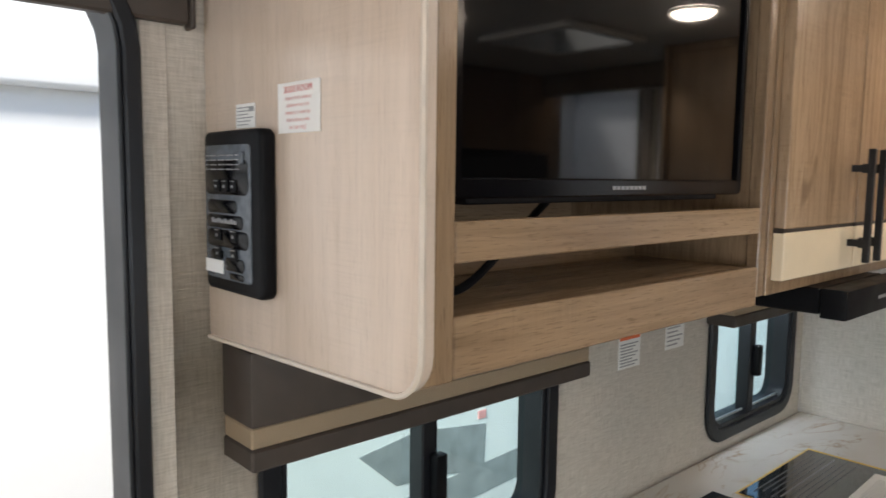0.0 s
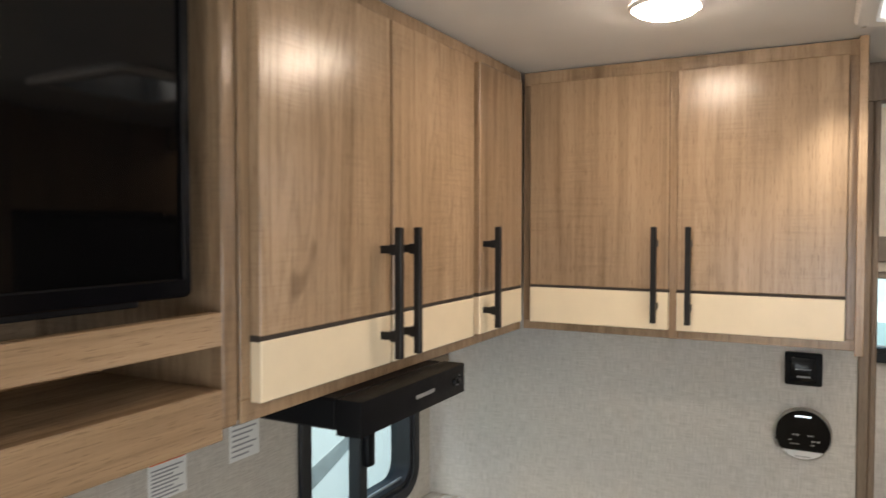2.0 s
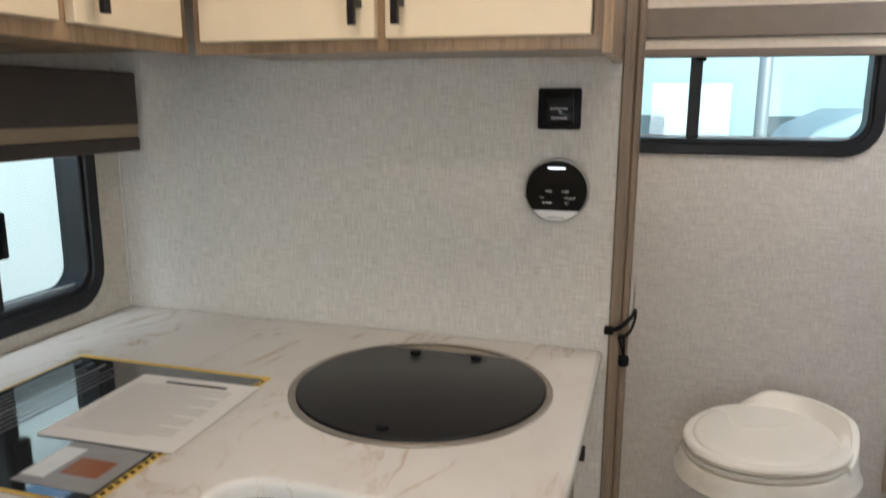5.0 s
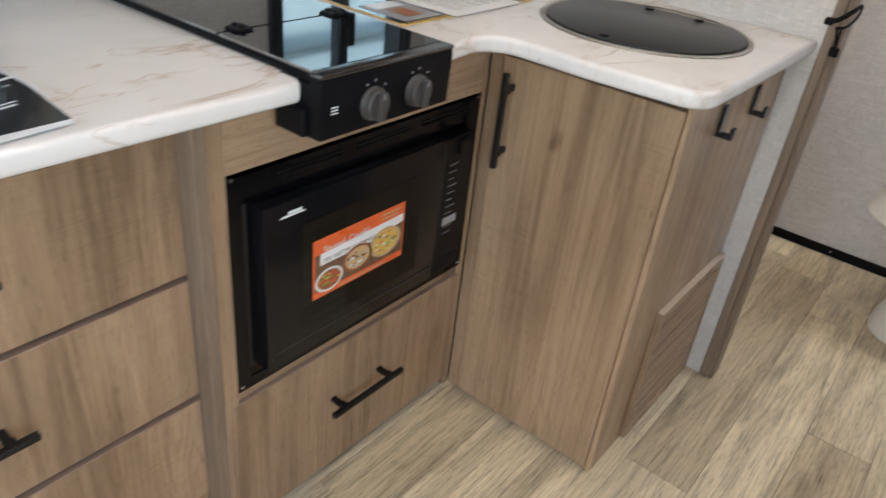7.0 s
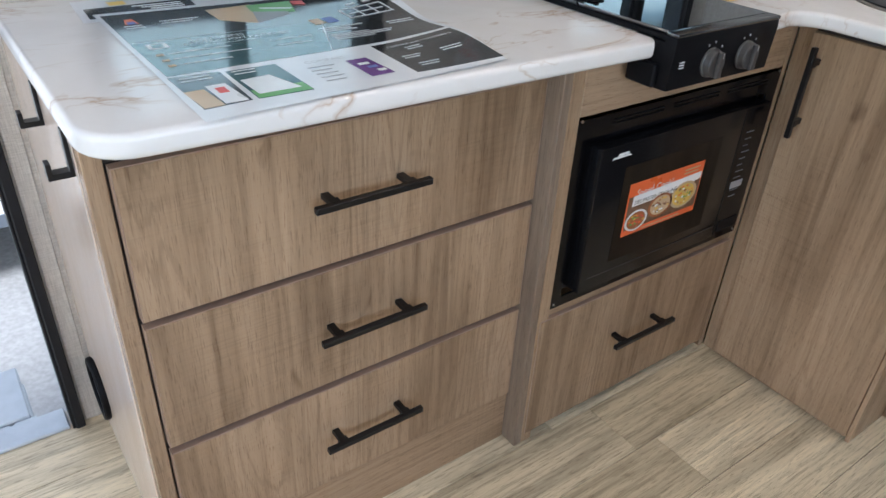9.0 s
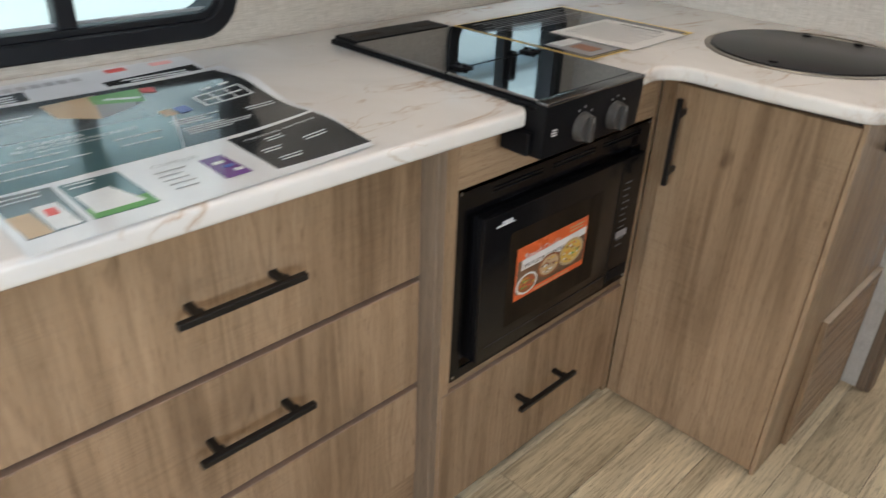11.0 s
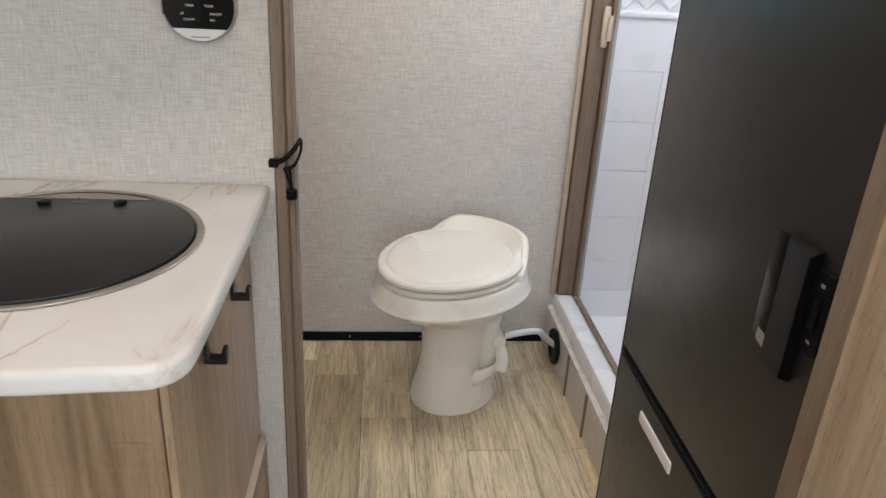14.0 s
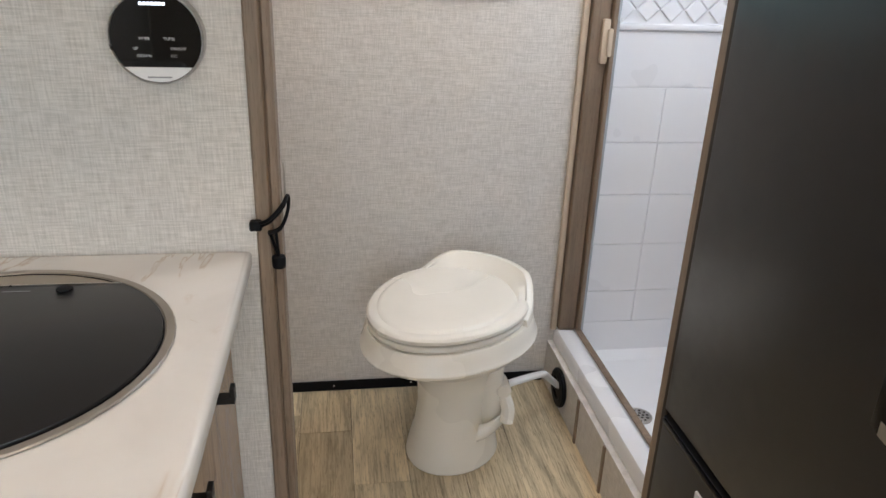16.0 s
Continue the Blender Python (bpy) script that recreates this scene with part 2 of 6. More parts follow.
OAK = ((0.425, 0.294, 0.186), (0.342, 0.231, 0.141), (0.225, 0.147, 0.087))
M = {
    "oak_up": wood("oak_upright", 2, *OAK),
    "oak_y": wood("oak_lengthwise", 1, *OAK),
    # Oak lightened in colour for the light that falls from the entry door.
    "oak_lit": wood("lit_oak_upright", 2, (0.52, 0.405, 0.30), (0.46, 0.35, 0.25), (0.37, 0.275, 0.19)),
    "taupe": wood("taupe_wood_trim", 2, (0.27, 0.20, 0.145), (0.225, 0.165, 0.115), (0.18, 0.128, 0.088), 0.5, 0.1),
    "end": wood("pale_end_laminate", 2, (0.66, 0.545, 0.455), (0.62, 0.505, 0.415), (0.56, 0.445, 0.355), 0.2, 0.16, 0.17),
    "edge": plain("pale_edge_band", (0.62, 0.54, 0.46), 0.35),
    "rose_edge": plain("rosy_edge_band", (0.30, 0.20, 0.145), 0.5),
    "cream": plain("cream_laminate", (0.78, 0.66, 0.48), 0.33, vary=0.025),
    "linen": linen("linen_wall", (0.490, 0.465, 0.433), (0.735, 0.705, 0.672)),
    # Same linen, darkened and warmed in colour for the backlit window wall.
    "linen_shaded": linen("linen_wall_shaded", (0.43, 0.385, 0.33), (0.655, 0.605, 0.54)),
    "ceiling": plain("ceiling_board", (0.72, 0.72, 0.72), 0.6, vary=0.02, scale=8),
    "marble": marble("marble_laminate"),
    "plank": plank_material(),
    "joint": plain("dark_joint", (0.13, 0.10, 0.075), 0.7),
    # Near-black for small dark parts, and for shade coloured into gaps and holes.
    "dark": plain("dark_parts_and_gap_shade", (0.035, 0.026, 0.02), 0.8),
    "black": plain("black_plastic", (0.006, 0.006, 0.007), 0.45, bump=0.12, scale=60, Specular_IOR_Level=0.10),
    "blackgloss": plain("black_gloss", (0.003, 0.003, 0.004), 0.16, bump=0.0, vary=0.03, Specular_IOR_Level=0.2),
    "blackmetal": plain("black_satin_metal", (0.010, 0.009, 0.009), 0.4, 0.2, bump=0.08, Specular_IOR_Level=0.35),
    "rubber": plain("black_window_rubber", (0.006, 0.007, 0.010), 0.42, bump=0.1, Specular_IOR_Level=0.35),
    "glassblack": plain("black_glass", (0.006, 0.007, 0.008), 0.03, bump=0.0, vary=0.02, IOR=3.4),
    "oven_black": plain("satin_black_oven_door", (0.006, 0.006, 0.007), 0.2, bump=0.0, vary=0.03, Specular_IOR_Level=0.25),
    "screen": plain("dark_screen", (0.002, 0.002, 0.0022), 0.045, bump=0.0, vary=0.02, Specular_IOR_Level=0.30),
    "sinklid": plain("smoked_sink_glass", (0.014, 0.0135, 0.014), 0.34, bump=0.0, vary=0.02, scale=5, Specular_IOR_Level=0.35),
    "steel": plain("brushed_steel", (0.55, 0.53, 0.50), 0.3, 1.0, bump=0.05, scale=60),
    "ledge": plain("bronzed_sink_ledge", (0.34, 0.30, 0.24), 0.35, 0.3),
    "knobgrey": plain("charcoal_knob", (0.055, 0.052, 0.050), 0.42, bump=0.03),
    "trim_black": plain("satin_black_range_edge", (0.010, 0.011, 0.013), 0.24, bump=0.0, vary=0.03, IOR=2.4),
    "farside": plain("pale_blue_siding", (0.36, 0.46, 0.50), 0.4, vary=0.06, scale=2),
    "sinkrim": plain("dull_steel_rim", (0.36, 0.33, 0.29), 0.42, 0.7, bump=0.03),
    "zinc": plain("grey_zinc", (0.42, 0.45, 0.48), 0.45, 0.6),
    "bone": plain("bone_porcelain", (0.87, 0.835, 0.755), 0.27, bump=0.0, vary=0.02, scale=6),
    "white": plain("white_plastic", (0.80, 0.80, 0.80), 0.35, vary=0.02),
    "shower": plain("white_shower_plastic", (0.82, 0.83, 0.86), 0.3, bump=0.02, vary=0.008, scale=6),
    "valance": plain("dark_brown_vinyl", (0.055, 0.042, 0.034), 0.6, bump=0.2, scale=40),
    "mesh": mesh_fabric(),
    "blind": plain("cream_blind_fabric", (0.66, 0.60, 0.52), 0.85, scale=60, bump=0.2),
    "blindbar": plain("grey_brown_blind_bar", (0.18, 0.15, 0.125), 0.6),
    "fridge": plain("black_stainless", (0.071, 0.071, 0.075), 0.33, 0.85, bump=0.0, scale=60, vary=0.01),
    "pane": pane_material("window_pane", (0.84, 0.95, 0.95)),
    "dome": pane_material("translucent_dome", (0.24, 0.33, 0.34)),
    "diffuser": glow("lamp_diffuser", (1.0, 0.83, 0.675), PUCK_GLOW),
    "bath_diffuser": glow("bathroom_lamp_diffuser", (1.0, 0.83, 0.675), BATH_GLOW),
    "paper": plain("white_paper", (0.80, 0.79, 0.77), 0.55, vary=0.02),
    "gloss_paper": plain("coated_paper", (0.74, 0.76, 0.78), 0.14, vary=0.03),
    "ink_dark": plain("dark_print", (0.030, 0.033, 0.035), 0.08, Specular_IOR_Level=1.0),
    "film_dark": plain("laminated_dark_print", (0.022, 0.024, 0.025), 0.05, vary=0.25, scale=30, bump=0.0, IOR=3.6),
    "ink_teal": plain("teal_print", (0.075, 0.14, 0.15), 0.08, Specular_IOR_Level=1.0),
    "ink_slate": plain("slate_print", (0.09, 0.11, 0.12), 0.08, Specular_IOR_Level=1.0),
    "ink_white": plain("white_print", (0.75, 0.77, 0.77), 0.3),
    "ink_red": plain("red_print", (0.62, 0.06, 0.05), 0.4),
    "ink_pink": plain("faded_red_print", (0.72, 0.33, 0.32), 0.5),
    "ink_orange": plain("orange_print", (0.72, 0.13, 0.03), 0.3),
    "ink_yellow": plain("yellow_print", (0.70, 0.47, 0.09), 0.4),
    "ink_green": plain("green_print", (0.12, 0.35, 0.08), 0.35),
    "ink_tan": plain("tan_print", (0.55, 0.40, 0.24), 0.35),
    "ink_food": plain("roast_print", (0.30, 0.10, 0.03), 0.3),
    "ink_blue": plain("blue_print", (0.10, 0.14, 0.42), 0.35),
    "ink_warm": plain("brown_photo_print", (0.15, 0.08, 0.045), 0.3, vary=0.35, scale=120),
    "ink_dim": plain("dim_grey_print", (0.13, 0.13, 0.135), 0.4),
    "ink_purple": plain("purple_print", (0.16, 0.07, 0.24), 0.2),
    "tinted": plain("tinted_trailer_glass", (0.10, 0.13, 0.15), 0.1, bump=0.0),
    "film": plain("cloudy_protective_film", (0.085, 0.10, 0.12), 0.22, vary=0.3, scale=70, bump=0.3),
    "ink_grey": plain("grey_print", (0.30, 0.30, 0.31), 0.4),
    "asphalt": plain("lot_concrete", (0.30, 0.30, 0.30), 0.9, vary=0.15, scale=40, bump=0.4),
    "siding": plain("white_trailer_siding", (0.86, 0.87, 0.87), 0.4, vary=0.02, scale=3),
    "band": plain("slate_trailer_band", (0.13, 0.15, 0.18), 0.4, vary=0.1, scale=3),
    "decal": plain("grey_decal", (0.26, 0.28, 0.29), 0.5, vary=0.2, scale=9),
    "tyre": plain("tyre_rubber", (0.02, 0.02, 0.02), 0.8),
    "brass": plain("pale_trim_strip", (0.56, 0.46, 0.35), 0.5),
    "led": glow("display_glow", (0.75, 0.85, 1.0), 1.6),
}


# ---- building helpers ----
ORIGIN = {}


def link(name, bm, material, origin, parent=None, smooth=True):
    me = bpy.data.meshes.new(name)
    bm.normal_update()
    bmesh.ops.translate(bm, verts=bm.verts, vec=-Vector(origin))
    bm.to_mesh(me)
    bm.free()
    me.materials.append(M[material] if isinstance(material, str) else material)
    if smooth:
        me.shade_smooth()
        me.set_sharp_from_angle(angle=radians(35))
    ob = new(name, me)
    if parent is not None:
        ob.parent = parent
    else:
        ob.location = origin
    ORIGIN[ob.name] = tuple(origin)
    return ob


def thing(name, origin, label, category, group="", kind=""):
    """An Empty at the base of a thing that has parts."""
    ob = new(name)
    ob.empty_display_size = 0.05
    ob.location = origin
    ORIGIN[ob.name] = tuple(origin)
    return tagged(ob, label, category, group, kind)


def part(name, bm, material, parent, label="", smooth=True):
    ob = link(name, bm, material, ORIGIN[parent.name], parent, smooth)
    return tagged(ob, label) if label else ob


def solid(name, bm, material, label, category="", group="", kind="", origin=(0, 0, 0)):
    """A thing, or a piece of the setting, that is one mesh."""
    return tagged(link(name, bm, material, origin), label, category, group, kind)


def join(*many):
    """Several bmeshes as one."""
    out = bmesh.new()
    for bm in many:
        me = bpy.data.meshes.new("tmp")
        bm.to_mesh(me)
        bm.free()
        out.from_mesh(me)
        bpy.data.meshes.remove(me)
    return out


def box(x0, x1, y0, y1, z0, z1, bevel=0.0015, seg=1):
    bm = bmesh.new()
    m = Matrix.LocRotScale(((x0 + x1) / 2, (y0 + y1) / 2, (z0 + z1) / 2), None, (abs(x1 - x0), abs(y1 - y0), abs(z1 - z0)))
    bmesh.ops.create_cube(bm, size=1, matrix=m)
    if bevel:
        bmesh.ops.bevel(bm, geom=bm.edges[:], offset=bevel, segments=seg, profile=0.5, affect="EDGES")
    return bm


def rounded(u0, u1, v0, v1, r, n=6):
    """Points of a rectangle with round corners, anticlockwise."""
    pts = []
    for cu, cv, a in ((u1 - r, v1 - r, 0), (u0 + r, v1 - r, 90), (u0 + r, v0 + r, 180), (u1 - r, v0 + r, 270)):
        pts += [(cu + r * math.cos(radians(a + 90 * i / n)), cv + r * math.sin(radians(a + 90 * i / n))) for i in range(n + 1)]
    return pts


def put(axis, u, v, w):
    """(u, v) in the plane across an axis, w along it: axis x: u=y, v=z; y: u=x, v=z; z: u=x, v=y."""
    return {"x": (w, u, v), "y": (u, w, v), "z": (u, v, w)}[axis]


def prism(pts, axis, w0, w1, bevel=0.0, seg=2):
    bm = bmesh.new()
    a = [bm.verts.new(put(axis, u, v, w0)) for u, v in pts]
    b = [bm.verts.new(put(axis, u, v, w1)) for u, v in pts]
    n = len(pts)
    caps = [bm.faces.new(a), bm.faces.new(b[::-1])]
    for i in range(n):
        bm.faces.new((a[i], b[i], b[(i + 1) % n], a[(i + 1) % n]))
    bmesh.ops.recalc_face_normals(bm, faces=bm.faces[:])
    if bevel:
        rim = [e for f in caps for e in f.edges]
        bmesh.ops.bevel(bm, geom=list(set(rim)), offset=bevel, segments=seg, profile=0.5, affect="EDGES")
    return bm


def ring(outer, inner, axis, w0, w1, bevel=0.0):
    """A closed frame between two outlines of as many points each."""
    bm = bmesh.new()
    n = len(outer)
    loops = [[bm.verts.new(put(axis, u, v, w)) for u, v in pts] for pts, w in ((outer, w0), (outer, w1), (inner, w1), (inner, w0))]
    for k in range(4):
        p, q = loops[k], loops[(k + 1) % 4]
        for i in range(n):
            bm.faces.new((p[i], p[(i + 1) % n], q[(i + 1) % n], q[i]))
    bmesh.ops.recalc_face_normals(bm, faces=bm.faces[:])
    if bevel:
        sharp = [e for e in bm.edges if len(e.link_faces) == 2 and e.calc_face_angle(0) > 1.0]
        bmesh.ops.bevel(bm, geom=sharp, offset=bevel, segments=1, profile=0.5, affect="EDGES")
    return bm


def disc(axis, u, v, w0, w1, r, n=32, bevel=0.0):
    return prism([(u + r * math.cos(2 * math.pi * i / n), v + r * math.sin(2 * math.pi * i / n)) for i in range(n)], axis, w0, w1, bevel)


def hoop(axis, u, v, w0, w1, r, ri, n=32, bevel=0.0):
    c = [(math.cos(2 * math.pi * i / n), math.sin(2 * math.pi * i / n)) for i in range(n)]
    return ring([(u + r * a, v + r * b) for a, b in c], [(u + ri * a, v + ri * b) for a, b in c], axis, w0, w1, bevel)


def loft(rings, cap=True):
    bm = bmesh.new()
    loops = [[bm.verts.new(p) for p in rg] for rg in rings]
    n = len(loops[0])
    for p, q in zip(loops, loops[1:]):
        for i in range(n):
            bm.faces.new((p[i], p[(i + 1) % n], q[(i + 1) % n], q[i]))
    if cap:
        bm.faces.new(loops[0][::-1]), bm.faces.new(loops[-1])
    bmesh.ops.recalc_face_normals(bm, faces=bm.faces[:])
    return bm


def tube(points, r, n=8, smooth_steps=6):
    """A round cord through points, eased between them."""
    p = [Vector(q) for q in points]
    path = []
    for i in range(len(p) - 1):
        a, b, c, d = p[max(i - 1, 0)], p[i], p[i + 1], p[min(i + 2, len(p) - 1)]
        for s in range(smooth_steps):
            t = s / smooth_steps
            path.append(0.5 * (2 * b + (c - a) * t + (2 * a - 5 * b + 4 * c - d) * t * t + (3 * b - a - 3 * c + d) * t ** 3))
    path.append(p[-1])
    rings, side = [], Vector((0.31, 0.17, 0.93))
    for i, q in enumerate(path):
        d = (path[min(i + 1, len(path) - 1)] - path[max(i - 1, 0)]).normalized()
        side = (side - d * side.dot(d)).normalized()
        up = d.cross(side)
        rings.append([q + r * (math.cos(2 * math.pi * k / n) * side + math.sin(2 * math.pi * k / n) * up) for k in range(n)])
    return loft(rings)


def slab(axis, w0, w1, u0, u1, v0, v1, holes=()):
    """A wall or ceiling of some thickness with rectangular openings through it."""
    us = sorted({u0, u1, *(h[i] for h in holes for i in (0, 1))})
    vs = sorted({v0, v1, *(h[i] for h in holes for i in (2, 3))})
    bits = []
    for a, b in zip(us, us[1:]):
        for c, d in zip(vs, vs[1:]):
            if not any(h[0] <= (a + b) / 2 <= h[1] and h[2] <= (c + d) / 2 <= h[3] for h in holes):
                lo, hi = put(axis, a, c, w0), put(axis, b, d, w1)
                bits.append(box(lo[0], hi[0], lo[1], hi[1], lo[2], hi[2], 0))
    bm = join(*bits)
    bmesh.ops.remove_doubles(bm, verts=bm.verts, dist=1e-5)
    bm.verts.index_update()
    seen = {}
    for f in bm.faces:
        seen.setdefault(frozenset(v.index for v in f.verts), []).append(f)
    bmesh.ops.delete(bm, geom=[f for twins in seen.values() if len(twins) > 1 for f in twins], context="FACES")
    return bm


def lettering(text, size, m, lift=0.0004):
    """Flat letters of the built-in font, their middle at the pose m."""
    cu = bpy.data.curves.new("letters", "FONT")
    cu.body, cu.size, cu.align_x, cu.align_y, cu.resolution_u = text, size, "CENTER", "CENTER", 2
    ob = bpy.data.objects.new("letters", cu)
    scene.collection.objects.link(ob)
    me = bpy.data.meshes.new_from_object(ob.evaluated_get(bpy.context.evaluated_depsgraph_get()))
    bpy.data.objects.remove(ob)
    bpy.data.curves.remove(cu)
    bm = bmesh.new()
    bm.from_mesh(me)
    bpy.data.meshes.remove(me)
    bmesh.ops.transform(bm, matrix=m, verts=bm.verts)
    return bm


def bar_pull(name, a, b, out, parent, reach=0.031, t=0.0055):
    """A black square bar handle from a to b, standing off on two posts along out."""
    a, b, out = Vector(a), Vector(b), Vector(out)
    d = (b - a).normalized()
    wide = d.cross(out)

    def stick(p, q, u, v, w1, w2):
        rings = [[c + s1 * u * w1 + s2 * v * w2 for s1, s2 in ((-1, -1), (1, -1), (1, 1), (-1, 1))] for c in (p, q)]
        return loft(rings)

    bar = stick(a + out * reach, b + out * reach, out, wide, t, t)
    bmesh.ops.bevel(bar, geom=bar.edges[:], offset=0.0012, segments=1, affect="EDGES")
    ob = part(name, bar, "blackmetal", parent, "black metal bar handle")
    run = (b - a).length
    for f in (0.17, 0.83):
        c = a + d * run * f
        post = stick(c, c + out * (reach - t), d, wide, 0.006, 0.004)
        foot = stick(c + out * (reach - 2.4 * t), c + out * (reach - t * 0.3), d, wide, 0.0080, 0.0060)
        part("post", join(post, foot), "blackmetal", ob)
    return ob


# ---- structure ----
XW, ZC, YB, XE = 0.888, 2.035, 1.014, 3.32     # window wall, ceiling, bath wall, far side
WIN_A = (-1.836, -1.199, 0.935, 1.400)          # window under the television: y, y, z, z
WIN_B = (-0.602, -0.086, 0.944, 1.400)          # window by the stove
DOOR = (-2.640, -1.979, -0.160, 1.884)          # entry door
inset = lambda w, d: (w[0] + d, w[1] - d, w[2] + d, w[3] - d)
door_hole = (DOOR[0] + 0.02, DOOR[1] - 0.02, 0.0, DOOR[3] - 0.03)
solid("wall_west", slab("x", XW - 0.05, XW, -4.25, YB + 0.06, -0.06, 2.16, [inset(WIN_A, 0.03), inset(WIN_B, 0.03), door_hole]), "linen_shaded",
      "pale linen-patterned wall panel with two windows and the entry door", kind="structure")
solid("wall_north", slab("y", 0.0, 0.045, XW, 1.957, -0.0, ZC), "linen", "pale linen-patterned partition wall behind the sink", kind="structure")
BWIN = (1.52, 2.640, 1.222, 1.98)
solid("wall_bath", slab("y", YB, YB + 0.05, XW, 2.8618, 0.0, 2.16, [inset(BWIN, 0.03)]), "linen", "pale linen-patterned bathroom wall with a wide window", kind="structure")
WIN_D, WIN_E = (-3.45, -1.35, 0.90, 1.62), (1.45, 2.75, 0.90, 1.62)
solid("wall_east", slab("x", XE, XE + 0.05, -4.25, YB + 0.06, -0.06, 2.16, [inset(WIN_D, 0.03)]), "linen_shaded", "plain linen-patterned side wall", kind="structure")
solid("wall_south", slab("y", -4.25, -4.20, XW, XE, -0.06, 2.16, [inset(WIN_E, 0.03)]), "linen_shaded", "plain linen-patterned end wall", kind="structure")
VENT = (1.925, 2.285, -0.765, -0.395)
solid("ceiling", slab("z", ZC, ZC + 0.06, XW, XE, -4.2, 0.02, [inset(VENT, 0.03)]), "ceiling", "smooth off-white ceiling boards", kind="structure")
SKY = (2.95, 3.27, 0.30, 0.86)
solid("ceiling", slab("z", 2.10, 2.16, XW, XE, 0.02, YB, [SKY]), "ceiling", "off-white bathroom ceiling with a skylight over the shower", kind="structure")
solid("skylight", slab("z", 2.135, 2.14, SKY[0], SKY[1], SKY[2], SKY[3]), "pane", "clear skylight over the shower", kind="structure").visible_shadow = False
top = new("window_light", bpy.data.lights.new("window_light", "AREA"))
top.data.shape, top.data.size, top.data.size_y, top.data.energy, top.data.color = "RECTANGLE", 0.30, 0.54, SKYLIGHT_WATTS, (0.86, 0.93, 1.0)
top.location = ((SKY[0] + SKY[1]) / 2, (SKY[2] + SKY[3]) / 2, 2.128)
solid("wall_header", slab("y", 0.0, 0.045, 1.957, 2.655, 1.952, 2.10), "taupe", "taupe wood header over the bathroom doorway", kind="structure")
solid("wall_partition", slab("y", 0.053, 0.238, 2.777, XE, 0.0, 2.10), "linen", "partition wall between refrigerator and shower", kind="structure")
trim = thing("trim", (1.957, 0, 0), "taupe wood trim round the bathroom doorway", "trim", kind="structure")
part("casing", box(1.957, 1.979, -0.009, 0.054, 0, 1.952, 0.003), "taupe", trim)
part("casing", box(1.979, 1.992, -0.004, 0.050, 0, 1.952, 0.003), "taupe", trim)
part("casing", box(2.755, 2.777, 0.0515, 0.240, 0.0, 2.09, 0.003), "taupe", trim)
part("screw", disc("y", 2.055, 1.990, -0.010, -0.0075, 0.005, 10), "dark", trim)
part("head_casing", box(1.957, 2.655, -0.008, -0.001, 1.952, 2.03, 0.002), "taupe", trim)
base = thing("baseboard", (2.0, YB, 0), "thin black base strip along the bathroom wall", "baseboard", kind="structure")
part("strip", box(XW, 2.745, YB - 0.008, YB - 0.001, 0.001, 0.036, 0.002), "black", base)
for sx in (2.05, 2.30, 2.58):
    part("screw", disc("y", sx, 0.02, YB - 0.0095, YB - 0.008, 0.003, 8), "steel", base)
seam = thing("trim", (XW, -1.96, 0), "narrow linen-covered batten beside the entry door", "trim", kind="structure")
part("batten", box(XW, XW + 0.004, -1.975, -1.944, 0, ZC, 0.001), "linen_shaded", seam)
part("corner_bead", box(XW, XW + 0.006, -0.008, -0.001, 0.915, 1.445, 0.002), "linen", seam)


def window(name, w, axis, wall, out, mullion, label, latch=True, r=0.085, tint="pane"):
    """A sliding window with a rounded black frame. out: the way outdoors along the axis."""
    ob = thing(name, put(axis, w[0], w[2], wall), label, "window", kind="structure")
    ins = -out
    o, i1 = rounded(*w, r), rounded(w[0] + 0.034, w[1] - 0.034, w[2] + 0.034, w[3] - 0.034, r - 0.03)
    i2 = rounded(w[0] + 0.045, w[1] - 0.045, w[2] + 0.047, w[3] - 0.045, r - 0.038)
    f = part("window_frame", ring(o, i1, axis, wall + ins * 0.002, wall + ins * 0.014, 0.004), "rubber", ob, "black rubber-edged window frame")
    part("inner_frame", ring(i1, i2, axis, wall + ins * 0.008, wall + out * 0.055, 0.002), "rubber", f)
    a, b = sorted((wall + ins * 0.006, wall + out * 0.03))
    lo, hi = put(axis, mullion - 0.017, w[2] + 0.046, a), put(axis, mullion + 0.017, w[3] - 0.045, b)
    part("mullion", box(lo[0], hi[0], lo[1], hi[1], lo[2], hi[2], 0.003), "rubber", ob)
    a, b = sorted((wall + out * 0.006, wall + out * 0.012))
    lo, hi = put(axis, w[0] + 0.05, w[2] + 0.05, a), put(axis, w[1] - 0.05, w[2] + 0.056, b)
    part("track", box(lo[0], hi[0], lo[1], hi[1], lo[2], hi[2], 0.001), "zinc", ob)
    for u0, u1, d in ((w[0] + 0.04, mullion, 0.022), (mullion, w[1] - 0.04, 0.036)):
        p = sorted((wall + out * d, wall + out * (d + 0.003)))
        g = part("pane", prism([(u0, w[2] + 0.04), (u1, w[2] + 0.04), (u1, w[3] - 0.04), (u0, w[3] - 0.04)], axis, *p), tint, ob, "clear window pane")
        g.visible_shadow = False
    if latch:
        z = w[2] + (w[3] - w[2]) * 0.42
        p = sorted((wall + ins * 0.024, wall + ins * 0.004))
        lo, hi = put(axis, mullion - 0.002, z - 0.045, p[0]), put(axis, mullion + 0.024, z + 0.04, p[1])
        part("latch", box(lo[0], hi[0], lo[1], hi[1], lo[2], hi[2], 0.004, 2), "black", ob, "black plastic window latch")
    return ob


